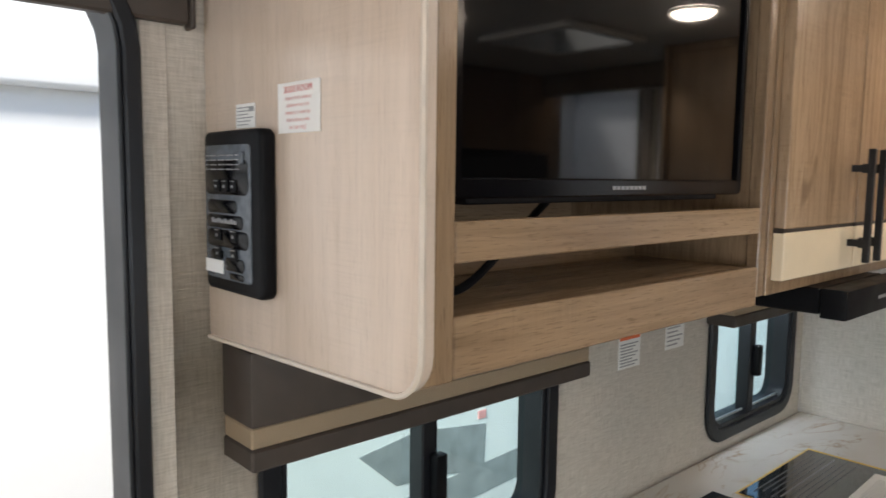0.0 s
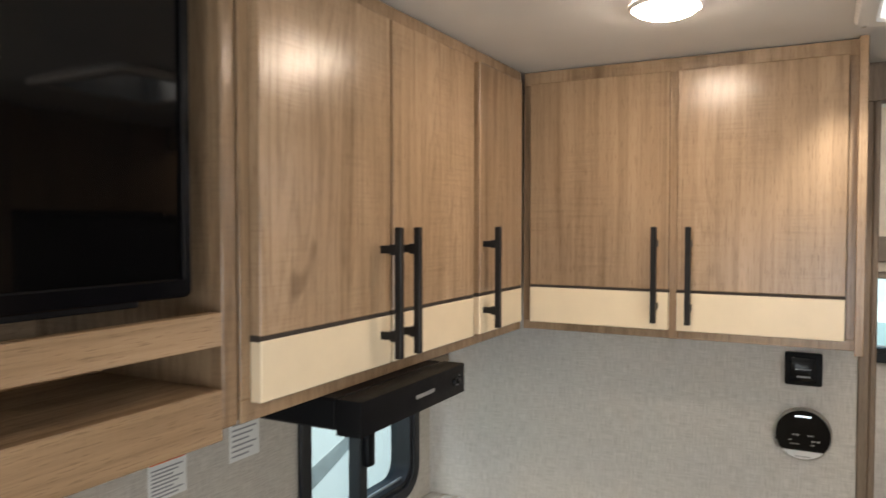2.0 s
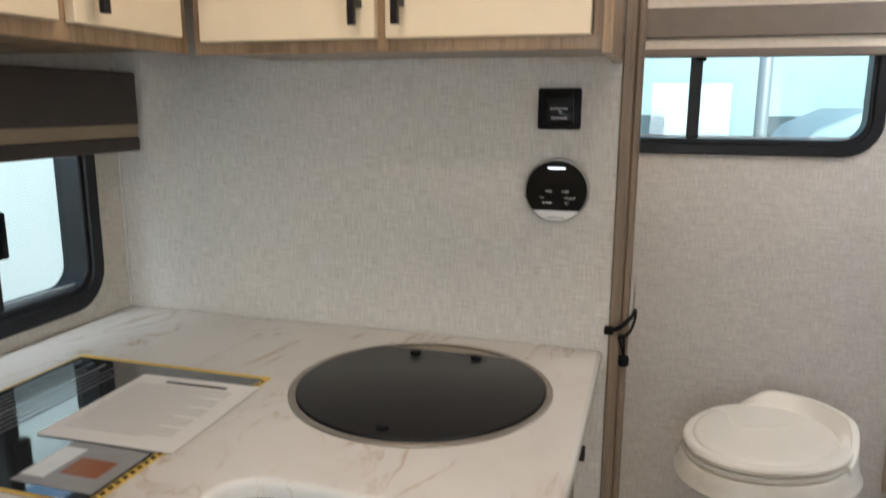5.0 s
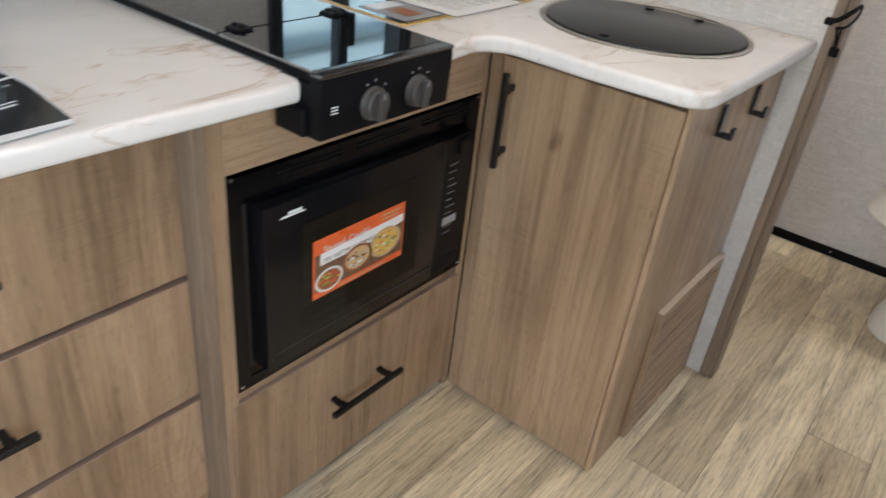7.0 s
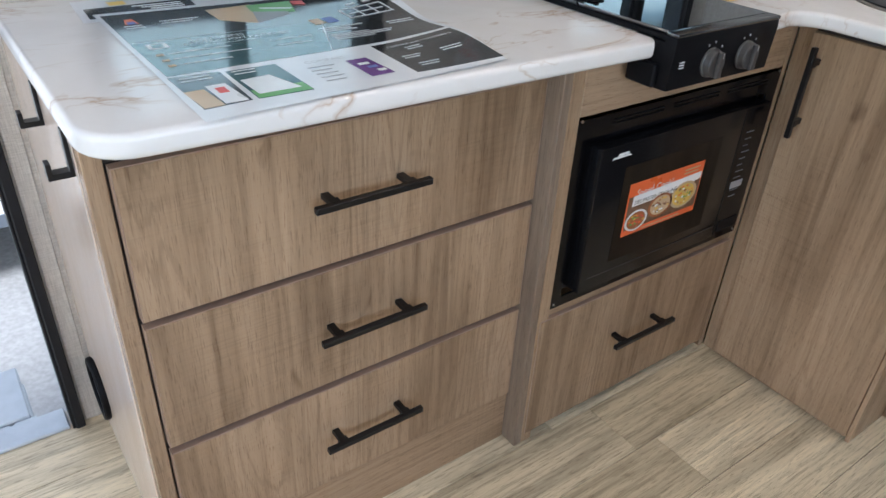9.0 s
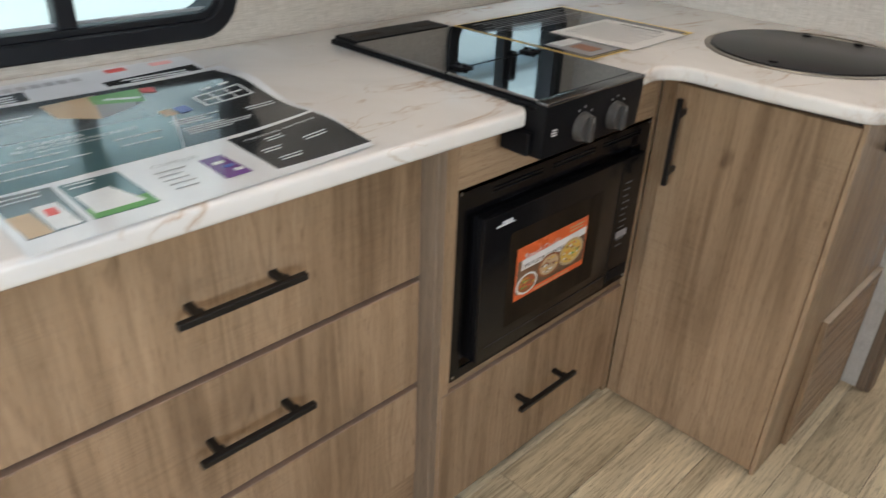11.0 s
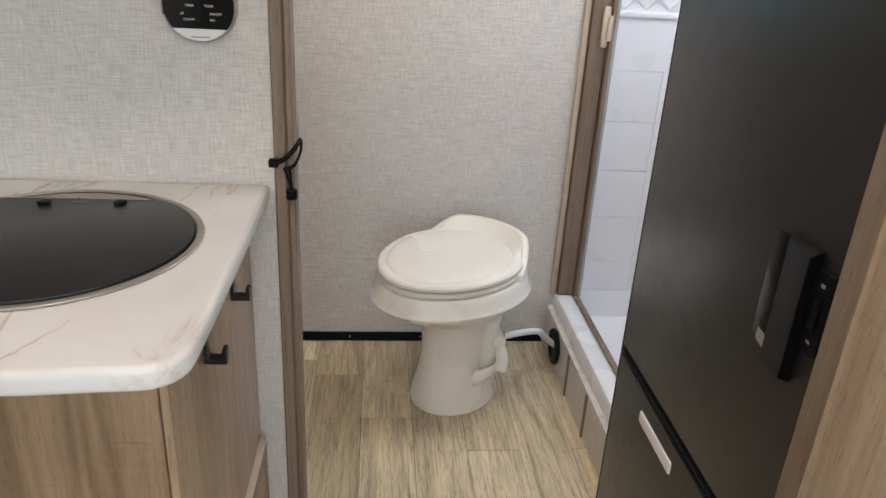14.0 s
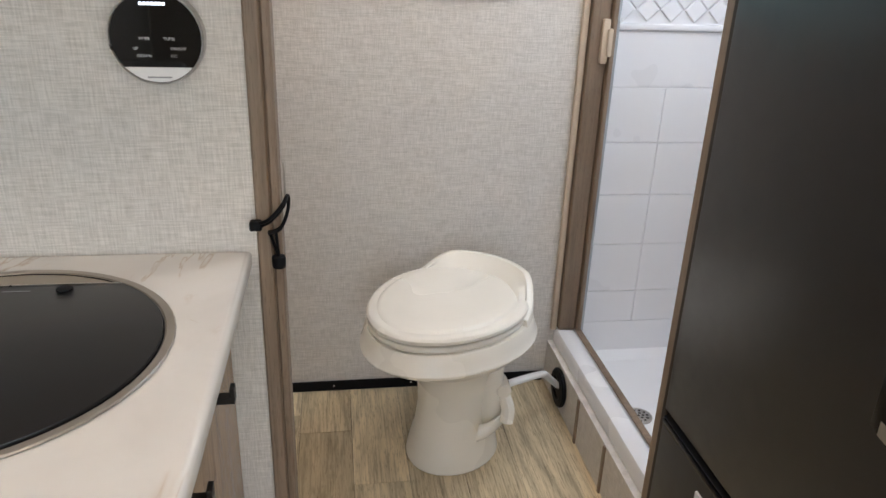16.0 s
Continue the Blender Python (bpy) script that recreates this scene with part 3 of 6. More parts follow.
window("window_1", WIN_A, "x", XW, -1, -1.525, "sliding window with a rounded black frame under the television cabinet")
window("window_2", WIN_B, "x", XW, -1, -0.352, "sliding window with a rounded black frame beside the stove")
window("window_3", BWIN, "y", YB, 1, 2.125, "wide bathroom window with a rounded black frame", r=0.10)
# The next two windows are added out of view to let daylight in.
window("window_4", WIN_D, "x", XE, 1, -2.4, "added unseen side window with a rounded black frame, for daylight")
window("window_5", WIN_E, "y", -4.20, -1, 2.1, "added unseen end window with a rounded black frame, for daylight")
# Fill lamps just inside the two added windows.
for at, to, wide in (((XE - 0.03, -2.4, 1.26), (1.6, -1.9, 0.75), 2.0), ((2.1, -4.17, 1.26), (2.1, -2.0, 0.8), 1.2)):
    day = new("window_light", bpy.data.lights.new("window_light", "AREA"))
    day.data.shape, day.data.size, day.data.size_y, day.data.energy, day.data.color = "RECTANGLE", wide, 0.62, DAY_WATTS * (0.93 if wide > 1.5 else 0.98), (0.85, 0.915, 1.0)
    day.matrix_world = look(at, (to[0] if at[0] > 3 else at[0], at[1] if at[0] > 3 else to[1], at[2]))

for w, watts in ((WIN_A, 0.7), (WIN_B, 2.2)):       # daylight that falls in under the two valances
    day = new("window_light", bpy.data.lights.new("window_light", "AREA"))
    day.data.shape, day.data.size, day.data.size_y, day.data.energy, day.data.color = "RECTANGLE", w[1] - w[0] - 0.10, 0.05, watts, (0.80, 0.93, 1.0)
    day.matrix_world = look((XW - 0.012, (w[0] + w[1]) / 2, 1.335), (XW + 0.30, (w[0] + w[1]) / 2, 0.915))

door = thing("door_1", (XW, DOOR[1], 0), "entry doorway standing open, with a rounded black frame", "door", kind="structure")
o, i1 = rounded(*DOOR, 0.12), rounded(DOOR[0] + 0.022, DOOR[1] - 0.020, DOOR[2] + 0.012, DOOR[3] - 0.022, 0.10)
part("door_frame", ring(o, i1, "x", XW + 0.001, XW + 0.022, 0.003), "rubber", door, "black rounded door frame")
i2 = rounded(DOOR[0] + 0.028, DOOR[1] - 0.026, DOOR[2] + 0.012, DOOR[3] - 0.028, 0.09)
part("door_seal", ring(i1, i2, "x", XW - 0.05, XW + 0.018, 0.002), "rubber", door, "black ribbed door seal")
part("threshold", box(XW - 0.06, XW + 0.012, DOOR[0] + 0.03, DOOR[1] - 0.03, -0.012, 0.006, 0.003), "zinc", door, "metal door threshold")
shade = thing("roller_blind", (XW, -2.3, 1.79), "dark brown rolled shade box over the entry door", "window shade")
part("cassette", box(XW + 0.001, XW + 0.020, -2.70, -1.921, 1.80, 1.99, 0.003), "valance", shade)
part("end_cap", box(XW + 0.001, XW + 0.024, -1.921, -1.915, 1.795, 1.99, 0.002), "valance", shade)

# folding entry step outside the doorway
step = thing("entry_step", (0.83, -2.3, -0.05), "grey folding metal entry step outside the doorway", "step")
part("tread", box(0.62, 0.815, -2.58, -2.075, -0.022, 0.004, 0.004), "zinc", step)
part("tread", box(0.38, 0.58, -2.58, -2.075, -0.26, -0.235, 0.004), "zinc", step)
for hy in (-2.52, -2.13):
    part("side_arm", box(0.40, 0.80, hy - 0.012, hy + 0.012, -0.235, -0.022, 0.003), "zinc", step)
for hx in range(9):
    part("hinge_knuckle", disc("y", 0.824, -0.004, -2.55 + hx * 0.055, -2.505 + hx * 0.055, 0.007, 10), "zinc", step)


# ---- window coverings ----
def valance(y0, y1, depth, z0, z1, label):
    ob = thing("window_valance", (XW, (y0 + y1) / 2, z0), label, "window shade", "valances over the side windows")
    part("cassette", box(XW + 0.001, XW + depth, y0, y1, z0 + 0.056, z1, 0.004, 2), "valance", ob, "dark brown padded cassette")
    part("pleated_shade", box(XW + 0.004, XW + depth - 0.003, y0 + 0.001, y1 - 0.001, z0 + 0.029, z0 + 0.056, 0.002), "mesh", ob, "tan woven shade fabric")
    part("bottom_bar", box(XW + 0.001, XW + depth, y0, y1 + 0.001, z0, z0 + 0.029, 0.003), "valance", ob, "dark brown bottom bar")


valance(-1.882, -1.197, 0.082, 1.258, 1.410, "dark brown window valance with a tan woven shade, drawn up")
valance(-0.612, -0.022, 0.075, 1.268, 1.430, "dark brown window valance with tan shade beside the range hood")
blind = thing("bathroom_blind", (2.1, YB, 1.507), "cream pleated bathroom blind with grey-brown bars, half drawn", "window blind")
part("bottom_bar", box(1.46, 2.70, YB - 0.040, YB - 0.004, 1.507, 1.531, 0.003), "blindbar", blind)
part("lower_fabric", box(1.46, 2.70, YB - 0.030, YB - 0.006, 1.531, 1.562, 0.001), "blind", blind)
part("middle_bar", box(1.46, 2.70, YB - 0.045, YB - 0.004, 1.562, 1.648, 0.004), "blindbar", blind)
part("upper_fabric", box(1.46, 2.70, YB - 0.030, YB - 0.006, 1.648, 2.075, 0.001), "blind", blind)
part("head_rail", box(1.46, 2.70, YB - 0.050, YB - 0.004, 2.075, 2.099, 0.003), "white", blind)


# ---- wall cabinets ----
def cabinet_door(owner, axis, wall, u0, u1, z0, z1, out, knob_u, split=1.545):
    """A flat oak door with a cream strip along its foot, a dark line between them and a long black pull."""
    a, b = sorted((wall, wall + out * 0.018))
    lo, hi = put(axis, u0, split + 0.006, a), put(axis, u1, z1, b)
    d = part("door", box(lo[0], hi[0], lo[1], hi[1], lo[2], hi[2], 0.0015), "oak_up", owner, "oak-grained cabinet door with a cream foot")
    lo, hi = put(axis, u0, z0, a), put(axis, u1, split, b)
    part("foot_panel", box(lo[0], hi[0], lo[1], hi[1], lo[2], hi[2], 0.0015), "cream", d, "cream laminate strip")
    a2, b2 = sorted((wall, wall + out * 0.0165))
    lo, hi = put(axis, u0, split - 0.001, a2), put(axis, u1, split + 0.007, b2)
    part("inlay_line", box(lo[0], hi[0], lo[1], hi[1], lo[2], hi[2], 0), "dark", d)
    o = put(axis, 0, 0, out)
    bar_pull("handle", put(axis, knob_u, 1.483, wall + out * 0.018), put(axis, knob_u, 1.682, wall + out * 0.018), o, owner)


up = thing("wall_cabinet", (1.08, -0.72, 1.445), "oak wall cabinet with cream-footed doors and black pulls, over the stove", "cabinet", "wall cabinets")
FX = 1.272
part("body", box(XW + 0.002, FX - 0.006, -1.170, -0.275, 1.452, ZC - 0.003, 0), "oak_up", up)
part("face_frame", join(box(FX - 0.006, FX, -1.170, -0.27, 1.447, 1.475, 0.001), box(FX - 0.006, FX, -1.170, -0.27, 2.002, ZC - 0.002, 0.001),
     box(FX - 0.006, FX, -0.560, -0.528, 1.475, 2.002, 0.001), box(FX - 0.006, FX, -0.309, -0.274, 1.475, 2.002, 0.001),
     box(FX - 0.006, FX, -1.170, -1.150, 1.475, 2.002, 0.001), box(FX - 0.006, FX, -0.864, -0.848, 1.475, 2.002, 0.001)), "oak_up", up)
cabinet_door(up, "x", FX, -1.154, -0.860, 1.470, 2.004, 1, -0.886)
cabinet_door(up, "x", FX, -0.852, -0.557, 1.470, 2.004, 1, -0.829)
cabinet_door(up, "x", FX, -0.531, -0.308, 1.470, 2.004, 1, -0.512)

bk = thing("wall_cabinet", (1.62, -0.13, 1.445), "oak wall cabinet with cream door feet over the sink", "cabinet", "wall cabinets")
FY = -0.254
part("body", box(1.280, 1.952, FY + 0.006, -0.002, 1.452, ZC - 0.003, 0), "oak_up", bk)
part("face_frame", join(box(1.273, 1.954, FY, FY + 0.006, 1.447, 1.468, 0.001), box(1.273, 1.954, FY, FY + 0.006, 2.002, ZC - 0.002, 0.001),
     box(1.273, 1.297, FY, FY + 0.006, 1.468, 2.002, 0.001), box(1.600, 1.620, FY - 0.004, FY + 0.006, 1.447, 2.002, 0.001),
     box(1.926, 1.954, FY, FY + 0.006, 1.468, 2.002, 0.001)), "oak_up", bk)
part("end_panel", box(1.940, 1.955, FY - 0.019, -0.002, 1.440, ZC - 0.001, 0.001), "oak_up", bk)
cabinet_door(bk, "y", FY, 1.295, 1.601, 1.466, 2.003, -1, 1.577)
cabinet_door(bk, "y", FY, 1.618, 1.924, 1.466, 2.003, -1, 1.645)

# ---- television cabinet ----
tvc = thing("television_cabinet", (1.08, -1.54, 1.43), "oak wall cabinet with television recess, open shelf and pale end panel", "cabinet")
TX = 1.270
o = [(XW + 0.002, ZC - 0.004), (XW + 0.002, 1.420), (1.255, 1.432)]
o += [(1.263 + 0.042 * math.sin(radians(a)), 1.474 - 0.042 * math.cos(radians(a))) for a in range(0, 91, 15)]
o += [(1.305, ZC - 0.004)]
part("end_panel", prism(o, "y", -1.897, -1.883, 0.0015), "end", tvc, "pale oak-laminate end panel with a rounded corner")
eo = [(x, z) for x, z in o[1:]]
part("edge_band", tube([(x, -1.8975, z) for x, z in eo], 0.0032, 6, 1), "edge", tvc, "pale edge banding")
part("stile", join(box(TX - 0.02, TX, -1.883, -1.827, 1.432, ZC - 0.003, 0.002), box(1.262, 1.293, -1.883, -1.868, 1.452, ZC - 0.003, 0.004)), "oak_up", tvc)
part("stile", box(TX - 0.02, TX, -1.196, -1.172, 1.447, ZC - 0.003, 0.002), "oak_up", tvc)
part("rail", box(TX - 0.018, TX, -1.827, -1.196, 1.545, 1.584, 0.0015), "oak_y", tvc, "oak rail under the television")
part("rail", box(TX - 0.018, TX, -1.827, -1.196, 1.434, 1.494, 0.0015), "oak_y", tvc, "deep oak bottom rail")
part("top_rail", box(TX - 0.018, TX, -1.827, -1.196, 1.985, ZC - 0.003, 0.0015), "oak_y", tvc)
part("shelf", box(XW + 0.02, TX - 0.018, -1.882, -1.172, 1.480, 1.492, 0.001), "oak_y", tvc)
part("back_panel", box(XW + 0.004, XW + 0.02, -1.882, -1.172, 1.44, ZC - 0.004, 0), "oak_y", tvc)
part("ledge", box(1.02, 1.05, -1.882, -1.172, 1.492, 1.520, 0.001), "oak_y", tvc)
part("inner_side", box(XW + 0.02, TX - 0.018, -1.190, -1.174, 1.492, ZC - 0.004, 0.001), "oak_up", tvc)
part("inner_side", box(XW + 0.02, TX - 0.02, -1.882, -1.870, 1.492, ZC - 0.004, 0.001), "oak_up", tvc)
part("bottom", box(XW + 0.004, TX - 0.02, -1.882, -1.172, 1.440, 1.452, 0), "oak_y", tvc)

tv = thing("television", (1.20, -1.46, 1.592), "flat black television with a glossy bezel in the oak recess", "television")
TZ0, TZ1, TY0, TY1 = 1.604, 1.968, -1.812, -1.222
part("housing", box(1.190, 1.238, TY0 + 0.006, TY1 - 0.006, TZ0 + 0.004, TZ1 - 0.004, 0.006, 2), "black", tv)
part("bezel", ring(rounded(TY0, TY1, TZ0, TZ1, 0.008, 3), rounded(TY0 + 0.012, TY1 - 0.012, TZ0 + 0.021, TZ1 - 0.012, 0.002, 3), "x", 1.234, 1.250, 0.002), "blackgloss", tv, "glossy black bezel")
part("screen", box(1.240, 1.2445, TY0 + 0.010, TY1 - 0.010, TZ0 + 0.018, TZ1 - 0.010, 0), "screen", tv, "dark switched-off screen")
part("bottom_lip", box(1.222, 1.248, TY0 + 0.02, TY1 - 0.07, TZ0 - 0.006, TZ0 + 0.003, 0.002), "black", tv)
part("badge", join(*[box(1.2502, 1.2508, -1.553 + k * 0.0092, -1.5465 + k * 0.0092, 1.6120, 1.6165, 0) for k in range(8)]), "ink_grey", tv, "pale maker's badge")
part("bracket", box(XW + 0.02, 1.190, -1.55, -1.38, 1.72, 1.84, 0.003), "black", tv)
cable = solid("television_cable", tube([(1.19, -1.60, 1.598), (1.20, -1.66, 1.565), (1.21, -1.745, 1.515), (1.20, -1.775, 1.505), (1.19, -1.80, 1.52), (1.15, -1.815, 1.60)], 0.005), "black",
              "black television cable hanging into the shelf", "cable", origin=(1.2, -1.7, 1.5))

# switch panel and stickers on the end panel
pan = thing("control_panel", (0.985, -1.898, 1.49), "black wall-mounted control panel with switches under clear film", "control panel")
part("housing", prism(rounded(0.926, 1.066, 1.490, 1.674, 0.010), "y", -1.916, -1.8975, 0.005, 3), "black", pan)
part("face_plate", prism(rounded(0.932, 1.044, 1.505, 1.658, 0.006), "y", -1.9175, -1.9158, 0.0006), "film", pan, "face under cloudy protective film")
for x0, x1, z0, z1 in ((0.935, 1.040, 1.602, 1.641), (0.939, 1.013, 1.581, 1.596), (0.937, 1.027, 1.564, 1.579), (0.937, 1.039, 1.542, 1.562), (0.981, 1.029, 1.516, 1.531), (0.945, 0.978, 1.527, 1.538), (0.994, 1.027, 1.507, 1.514)):
    part("film_bubble", prism(rounded(x0, x1, z0, z1, min(0.009, (z1 - z0) * 0.46)), "y", -1.9182, -1.9174, 0.0003), "blackgloss", pan, "dark bubble under the film")
for i in range(4):
    part("indicator_row", join(*[box(0.938 + k * 0.0105, 0.943 + k * 0.0105 + 0.003 * (k % 2), -1.9188, -1.9182, 1.6455 - i * 0.0052, 1.6468 - i * 0.0052, 0) for k in range(8)]), "ink_grey", pan)
part("switch", box(1.021, 1.033, -1.9205, -1.9180, 1.636, 1.650, 0.0015), "film", pan)
for z, xs in ((1.612, (0.967, 0.987, 1.008)), (1.556, (0.967, 1.007)), (1.535, (0.967, 1.007))):
    for x in xs:
        part("switch", box(x - 0.0075, x + 0.0075, -1.9205, -1.9180, z - 0.007, z + 0.007, 0.0015), "black", pan)
        part("switch_mark", join(box(x - 0.005, x + 0.005, -1.9212, -1.9206, z + 0.005, z + 0.0058, 0), box(x - 0.0015, x + 0.0015, -1.9212, -1.9206, z - 0.002, z + 0.001, 0)), "ink_grey", pan)
part("badge", join(*[box(0.951 + k * 0.0078, 0.9565 + k * 0.0078, -1.9190, -1.9183, 1.5695, 1.5750 - 0.0015 * (k % 2), 0) for k in range(8)]), "ink_grey", pan, "pale maker's badge")
part("sticker", box(0.933, 0.977, -1.9192, -1.9177, 1.511, 1.526, 0), "paper", pan, "small white sticker with a red line")


def sticker(name, axis, wall, out, u0, u1, v0, v1, label, bars, ink="ink_grey", band=None, category="sticker", text=()):
    """A flat printed label. bars: rows of print as (from, to, height) in parts of its size."""
    ob = thing(name, put(axis, (u0 + u1) / 2, v0, wall), label, category)
    a, b = sorted((wall, wall + out * 0.0008))
    part("sheet", prism([(u0, v0), (u1, v0), (u1, v1), (u0, v1)], axis, a, b), "paper", ob)
    c, d = sorted((wall + out * 0.0008, wall + out * 0.0011))
    bits = [prism([(u0 + (u1 - u0) * f, v0 + (v1 - v0) * g), (u0 + (u1 - u0) * t, v0 + (v1 - v0) * g), (u0 + (u1 - u0) * t, v0 + (v1 - v0) * (g + h)), (u0 + (u1 - u0) * f, v0 + (v1 - v0) * (g + h))], axis, c, d)
            for f, t, g, h in bars]
    if bits:
        part("print", join(*bits), ink, ob)
    if band:
        f, t, g, h, m = band
        part("warning_band", prism([(u0 + (u1 - u0) * f, v0 + (v1 - v0) * g), (u0 + (u1 - u0) * t, v0 + (v1 - v0) * g), (u0 + (u1 - u0) * t, v0 + (v1 - v0) * (g + h)), (u0 + (u1 - u0) * f, v0 + (v1 - v0) * (g + h))], axis, c, d), m, ob)
    for body, size, uu, vv, m in text:
        tm = {"y": Matrix.Translation(put("y", uu, vv, wall + out * 0.0013)) @ Matrix.Rotation(radians(90), 4, "X"),
              "x": Matrix.Translation(put("x", uu, vv, wall + out * 0.0013)) @ Matrix.Rotation(radians(90), 4, "Z") @ Matrix.Rotation(radians(90), 4, "X")}[axis]
        part("lettering", lettering(body, size, tm), m, ob, smooth=False)
    return ob


rows = lambda n, top, low, h: [(0.08, 0.90 - 0.13 * ((i * 7) % 3), top - (top - low) * i / max(n - 1, 1), h) for i in range(n)]
notice = ["SLIDE ROOM", "Inspect both sides of", "slideout room for", "interior or exterior", "obstructions prior", "to operating!"]
sticker("warning_sticker", "y", -1.8975, -1, 1.071, 1.152, 1.668, 1.719, "white slide room warning sticker with red print", [],
        text=[(s, 0.0095 if i == 0 else 0.0060, 1.1115, 1.7115 - 0.0012 * (i > 0) - i * 0.0073, "ink_red" if i == 0 else "ink_pink") for i, s in enumerate(notice)])
sticker("serial_sticker", "y", -1.8975, -1, 0.975, 1.020, 1.677, 1.704, "small white serial sticker above the control panel", rows(6, 0.82, 0.12, 0.045) + [(0.70, 0.95, 0.66, 0.2)])
sticker("warning_sticker", "x", XW, 1, -0.987, -0.904, 1.214, 1.3145, "white warning sticker with an orange band on the wall", rows(8, 0.52, 0.05, 0.03), band=(0.04, 0.96, 0.63, 0.13, "ink_orange"))
sticker("instruction_sticker", "x", XW, 1, -0.799, -0.717, 1.229, 1.330, "white instruction sticker with grey print on the wall", rows(9, 0.88, 0.08, 0.035))

# ---- range hood ----
hood = thing("range_hood", (1.12, -0.86, 1.397), "slim black pull-out range hood under the wall cabinet", "range hood")
part("body", box(XW + 0.003, 1.295, -1.014, -0.702, 1.402, 1.4465, 0.003), "black", hood)
part("front", prism([(-1.016, 1.397), (-0.700, 1.397), (-0.700, 1.447), (-1.016, 1.447)], "x", 1.297, 1.340, 0.003, 2), "black", hood, "black hood front lip")
part("tray", box(1.235, 1.300, -1.005, -0.712, 1.430, 1.4445, 0.001), "dark", hood)
part("badge", join(*[box(1.3402, 1.3408, -0.868 + k * 0.0085, -0.862 + k * 0.0085, 1.4195, 1.4255, 0) for k in range(7)]), "ink_grey", hood, "pale maker's badge")
for k in range(2):
    part("button", disc("x", -0.742 + k * 0.018, 1.4225, 1.340, 1.3425, 0.0065, 14, 0.001), "blackgloss", hood)
part("button_marks", join(*[box(1.3402, 1.3407, -0.7305 + 0.006 * (k % 2), -0.7285 + 0.006 * (k % 2), 1.414 + k * 0.005, 1.417 + k * 0.005, 0) for k in range(4)]), "ink_grey", hood)


# ---- worktop ----
def arc(cx, cy, r, a0, a1, n=6):
    return [(cx + r * math.cos(radians(a0 + (a1 - a0) * i / n)), cy + r * math.sin(radians(a0 + (a1 - a0) * i / n))) for i in range(n + 1)]


outline = [(XW + 0.001, -0.001), (XW + 0.001, -1.942)] + arc(1.467, -1.880, 0.062, -90, 0)
outline += [(1.534, -1.72), (1.537, -1.50), (1.541, -1.30), (1.546, -1.075)]
outline += [(1.540, -1.070), (1.540, -0.785), (1.549, -0.770), (1.541, -0.715)] + arc(1.592, -0.664, 0.056, 195, 95, 7)
outline += [(1.66, -0.609), (1.72, -0.611), (1.79, -0.609), (1.85, -0.604)] + arc(1.893, -0.551, 0.050, -85, 0, 6) + [(1.945, -0.45), (1.947, -0.001)]
solid("countertop", prism(outline, "z", 0.884, 0.915, 0.009, 4), "marble", "white marble-patterned laminate worktop with brown veins, L-shaped", "countertop", origin=(1.3, -0.9, 0.884))

# ---- base cabinets ----
def drawer(owner, x, y0, y1, z0, z1, hy0, hy1, hz):
    d = part("drawer_front", box(x, x + 0.018, y0, y1, z0, z1, 0.0015), "oak_up", owner, "oak-grained drawer front")
    part("edge_band", join(box(x + 0.001, x + 0.0172, y0 + 0.001, y1 - 0.001, z1 - 0.0002, z1 + 0.0012, 0), box(x + 0.001, x + 0.0172, y0 - 0.0012, y0 + 0.0002, z0 + 0.001, z1 + 0.0012, 0),
         box(x + 0.001, x + 0.0172, y1 - 0.0002, y1 + 0.0012, z0 + 0.001, z1 + 0.0012, 0)), "rose_edge", d, "rosy edge banding")
    bar_pull("handle", (x + 0.018, hy0, hz), (x + 0.018, hy1, hz), (1, 0, 0), owner, 0.038)


dr = thing("drawer_cabinet", (1.2, -1.56, 0), "oak base cabinet with three drawers and black bar handles", "cabinet", "base cabinets")
DX = 1.432
# Body and top rail near-black: shade behind the fronts put into the colour.
part("body", box(XW + 0.002, DX - 0.008, -1.9155, -1.209, 0.0, 0.883, 0), "dark", dr)
part("stile", box(DX - 0.03, DX + 0.002, -1.9330, -1.9090, 0.0, 0.883, 0.0012), "oak_up", dr)
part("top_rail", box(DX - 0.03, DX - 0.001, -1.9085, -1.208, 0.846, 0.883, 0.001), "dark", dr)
part("toe_board", box(DX - 0.006, DX + 0.012, -1.9085, -1.208, 0.0, 0.130, 0.001), "oak_y", dr)
part("end_panel", box(XW + 0.002, DX - 0.031, -1.9345, -1.9160, 0.0, 0.883, 0.0012), "end", dr, "pale oak-laminate end panel")
drawer(dr, DX, -1.905, -1.210, 0.616, 0.844, -1.664, -1.468, 0.738)
drawer(dr, DX, -1.905, -1.210, 0.377, 0.604, -1.664, -1.468, 0.499)
drawer(dr, DX, -1.905, -1.210, 0.136, 0.363, -1.664, -1.468, 0.261)
grille = thing("round_vent", (0.98, -1.945, 0.06), "round black vent grille on the cabinet end panel", "vent")
part("rim", hoop("y", 0.972, 0.142, -1.9475, -1.9345, 0.070, 0.054, 32, 0.003), "black", grille)
part("cover", disc("y", 0.972, 0.142, -1.9415, -1.9348, 0.055, 28, 0.002), "black", grille)

oc = thing("oven_cabinet", (1.2, -0.86, 0), "oak base cabinet around the built-in microwave, with a drawer below", "cabinet", "base cabinets")
OX = 1.469
part("stile", box(OX - 0.2, OX + 0.016, -1.1865, -1.157, 0.0, 0.883, 0.0015), "oak_up", oc)
part("edge_board", box(OX - 0.2, OX + 0.0165, -1.2075, -1.187, 0.0, 0.883, 0.0015), "taupe", oc, "darker edge board")
part("stile", box(OX - 0.02, OX + 0.016, -0.549, -0.530, 0.0, 0.883, 0.0015), "oak_up", oc)
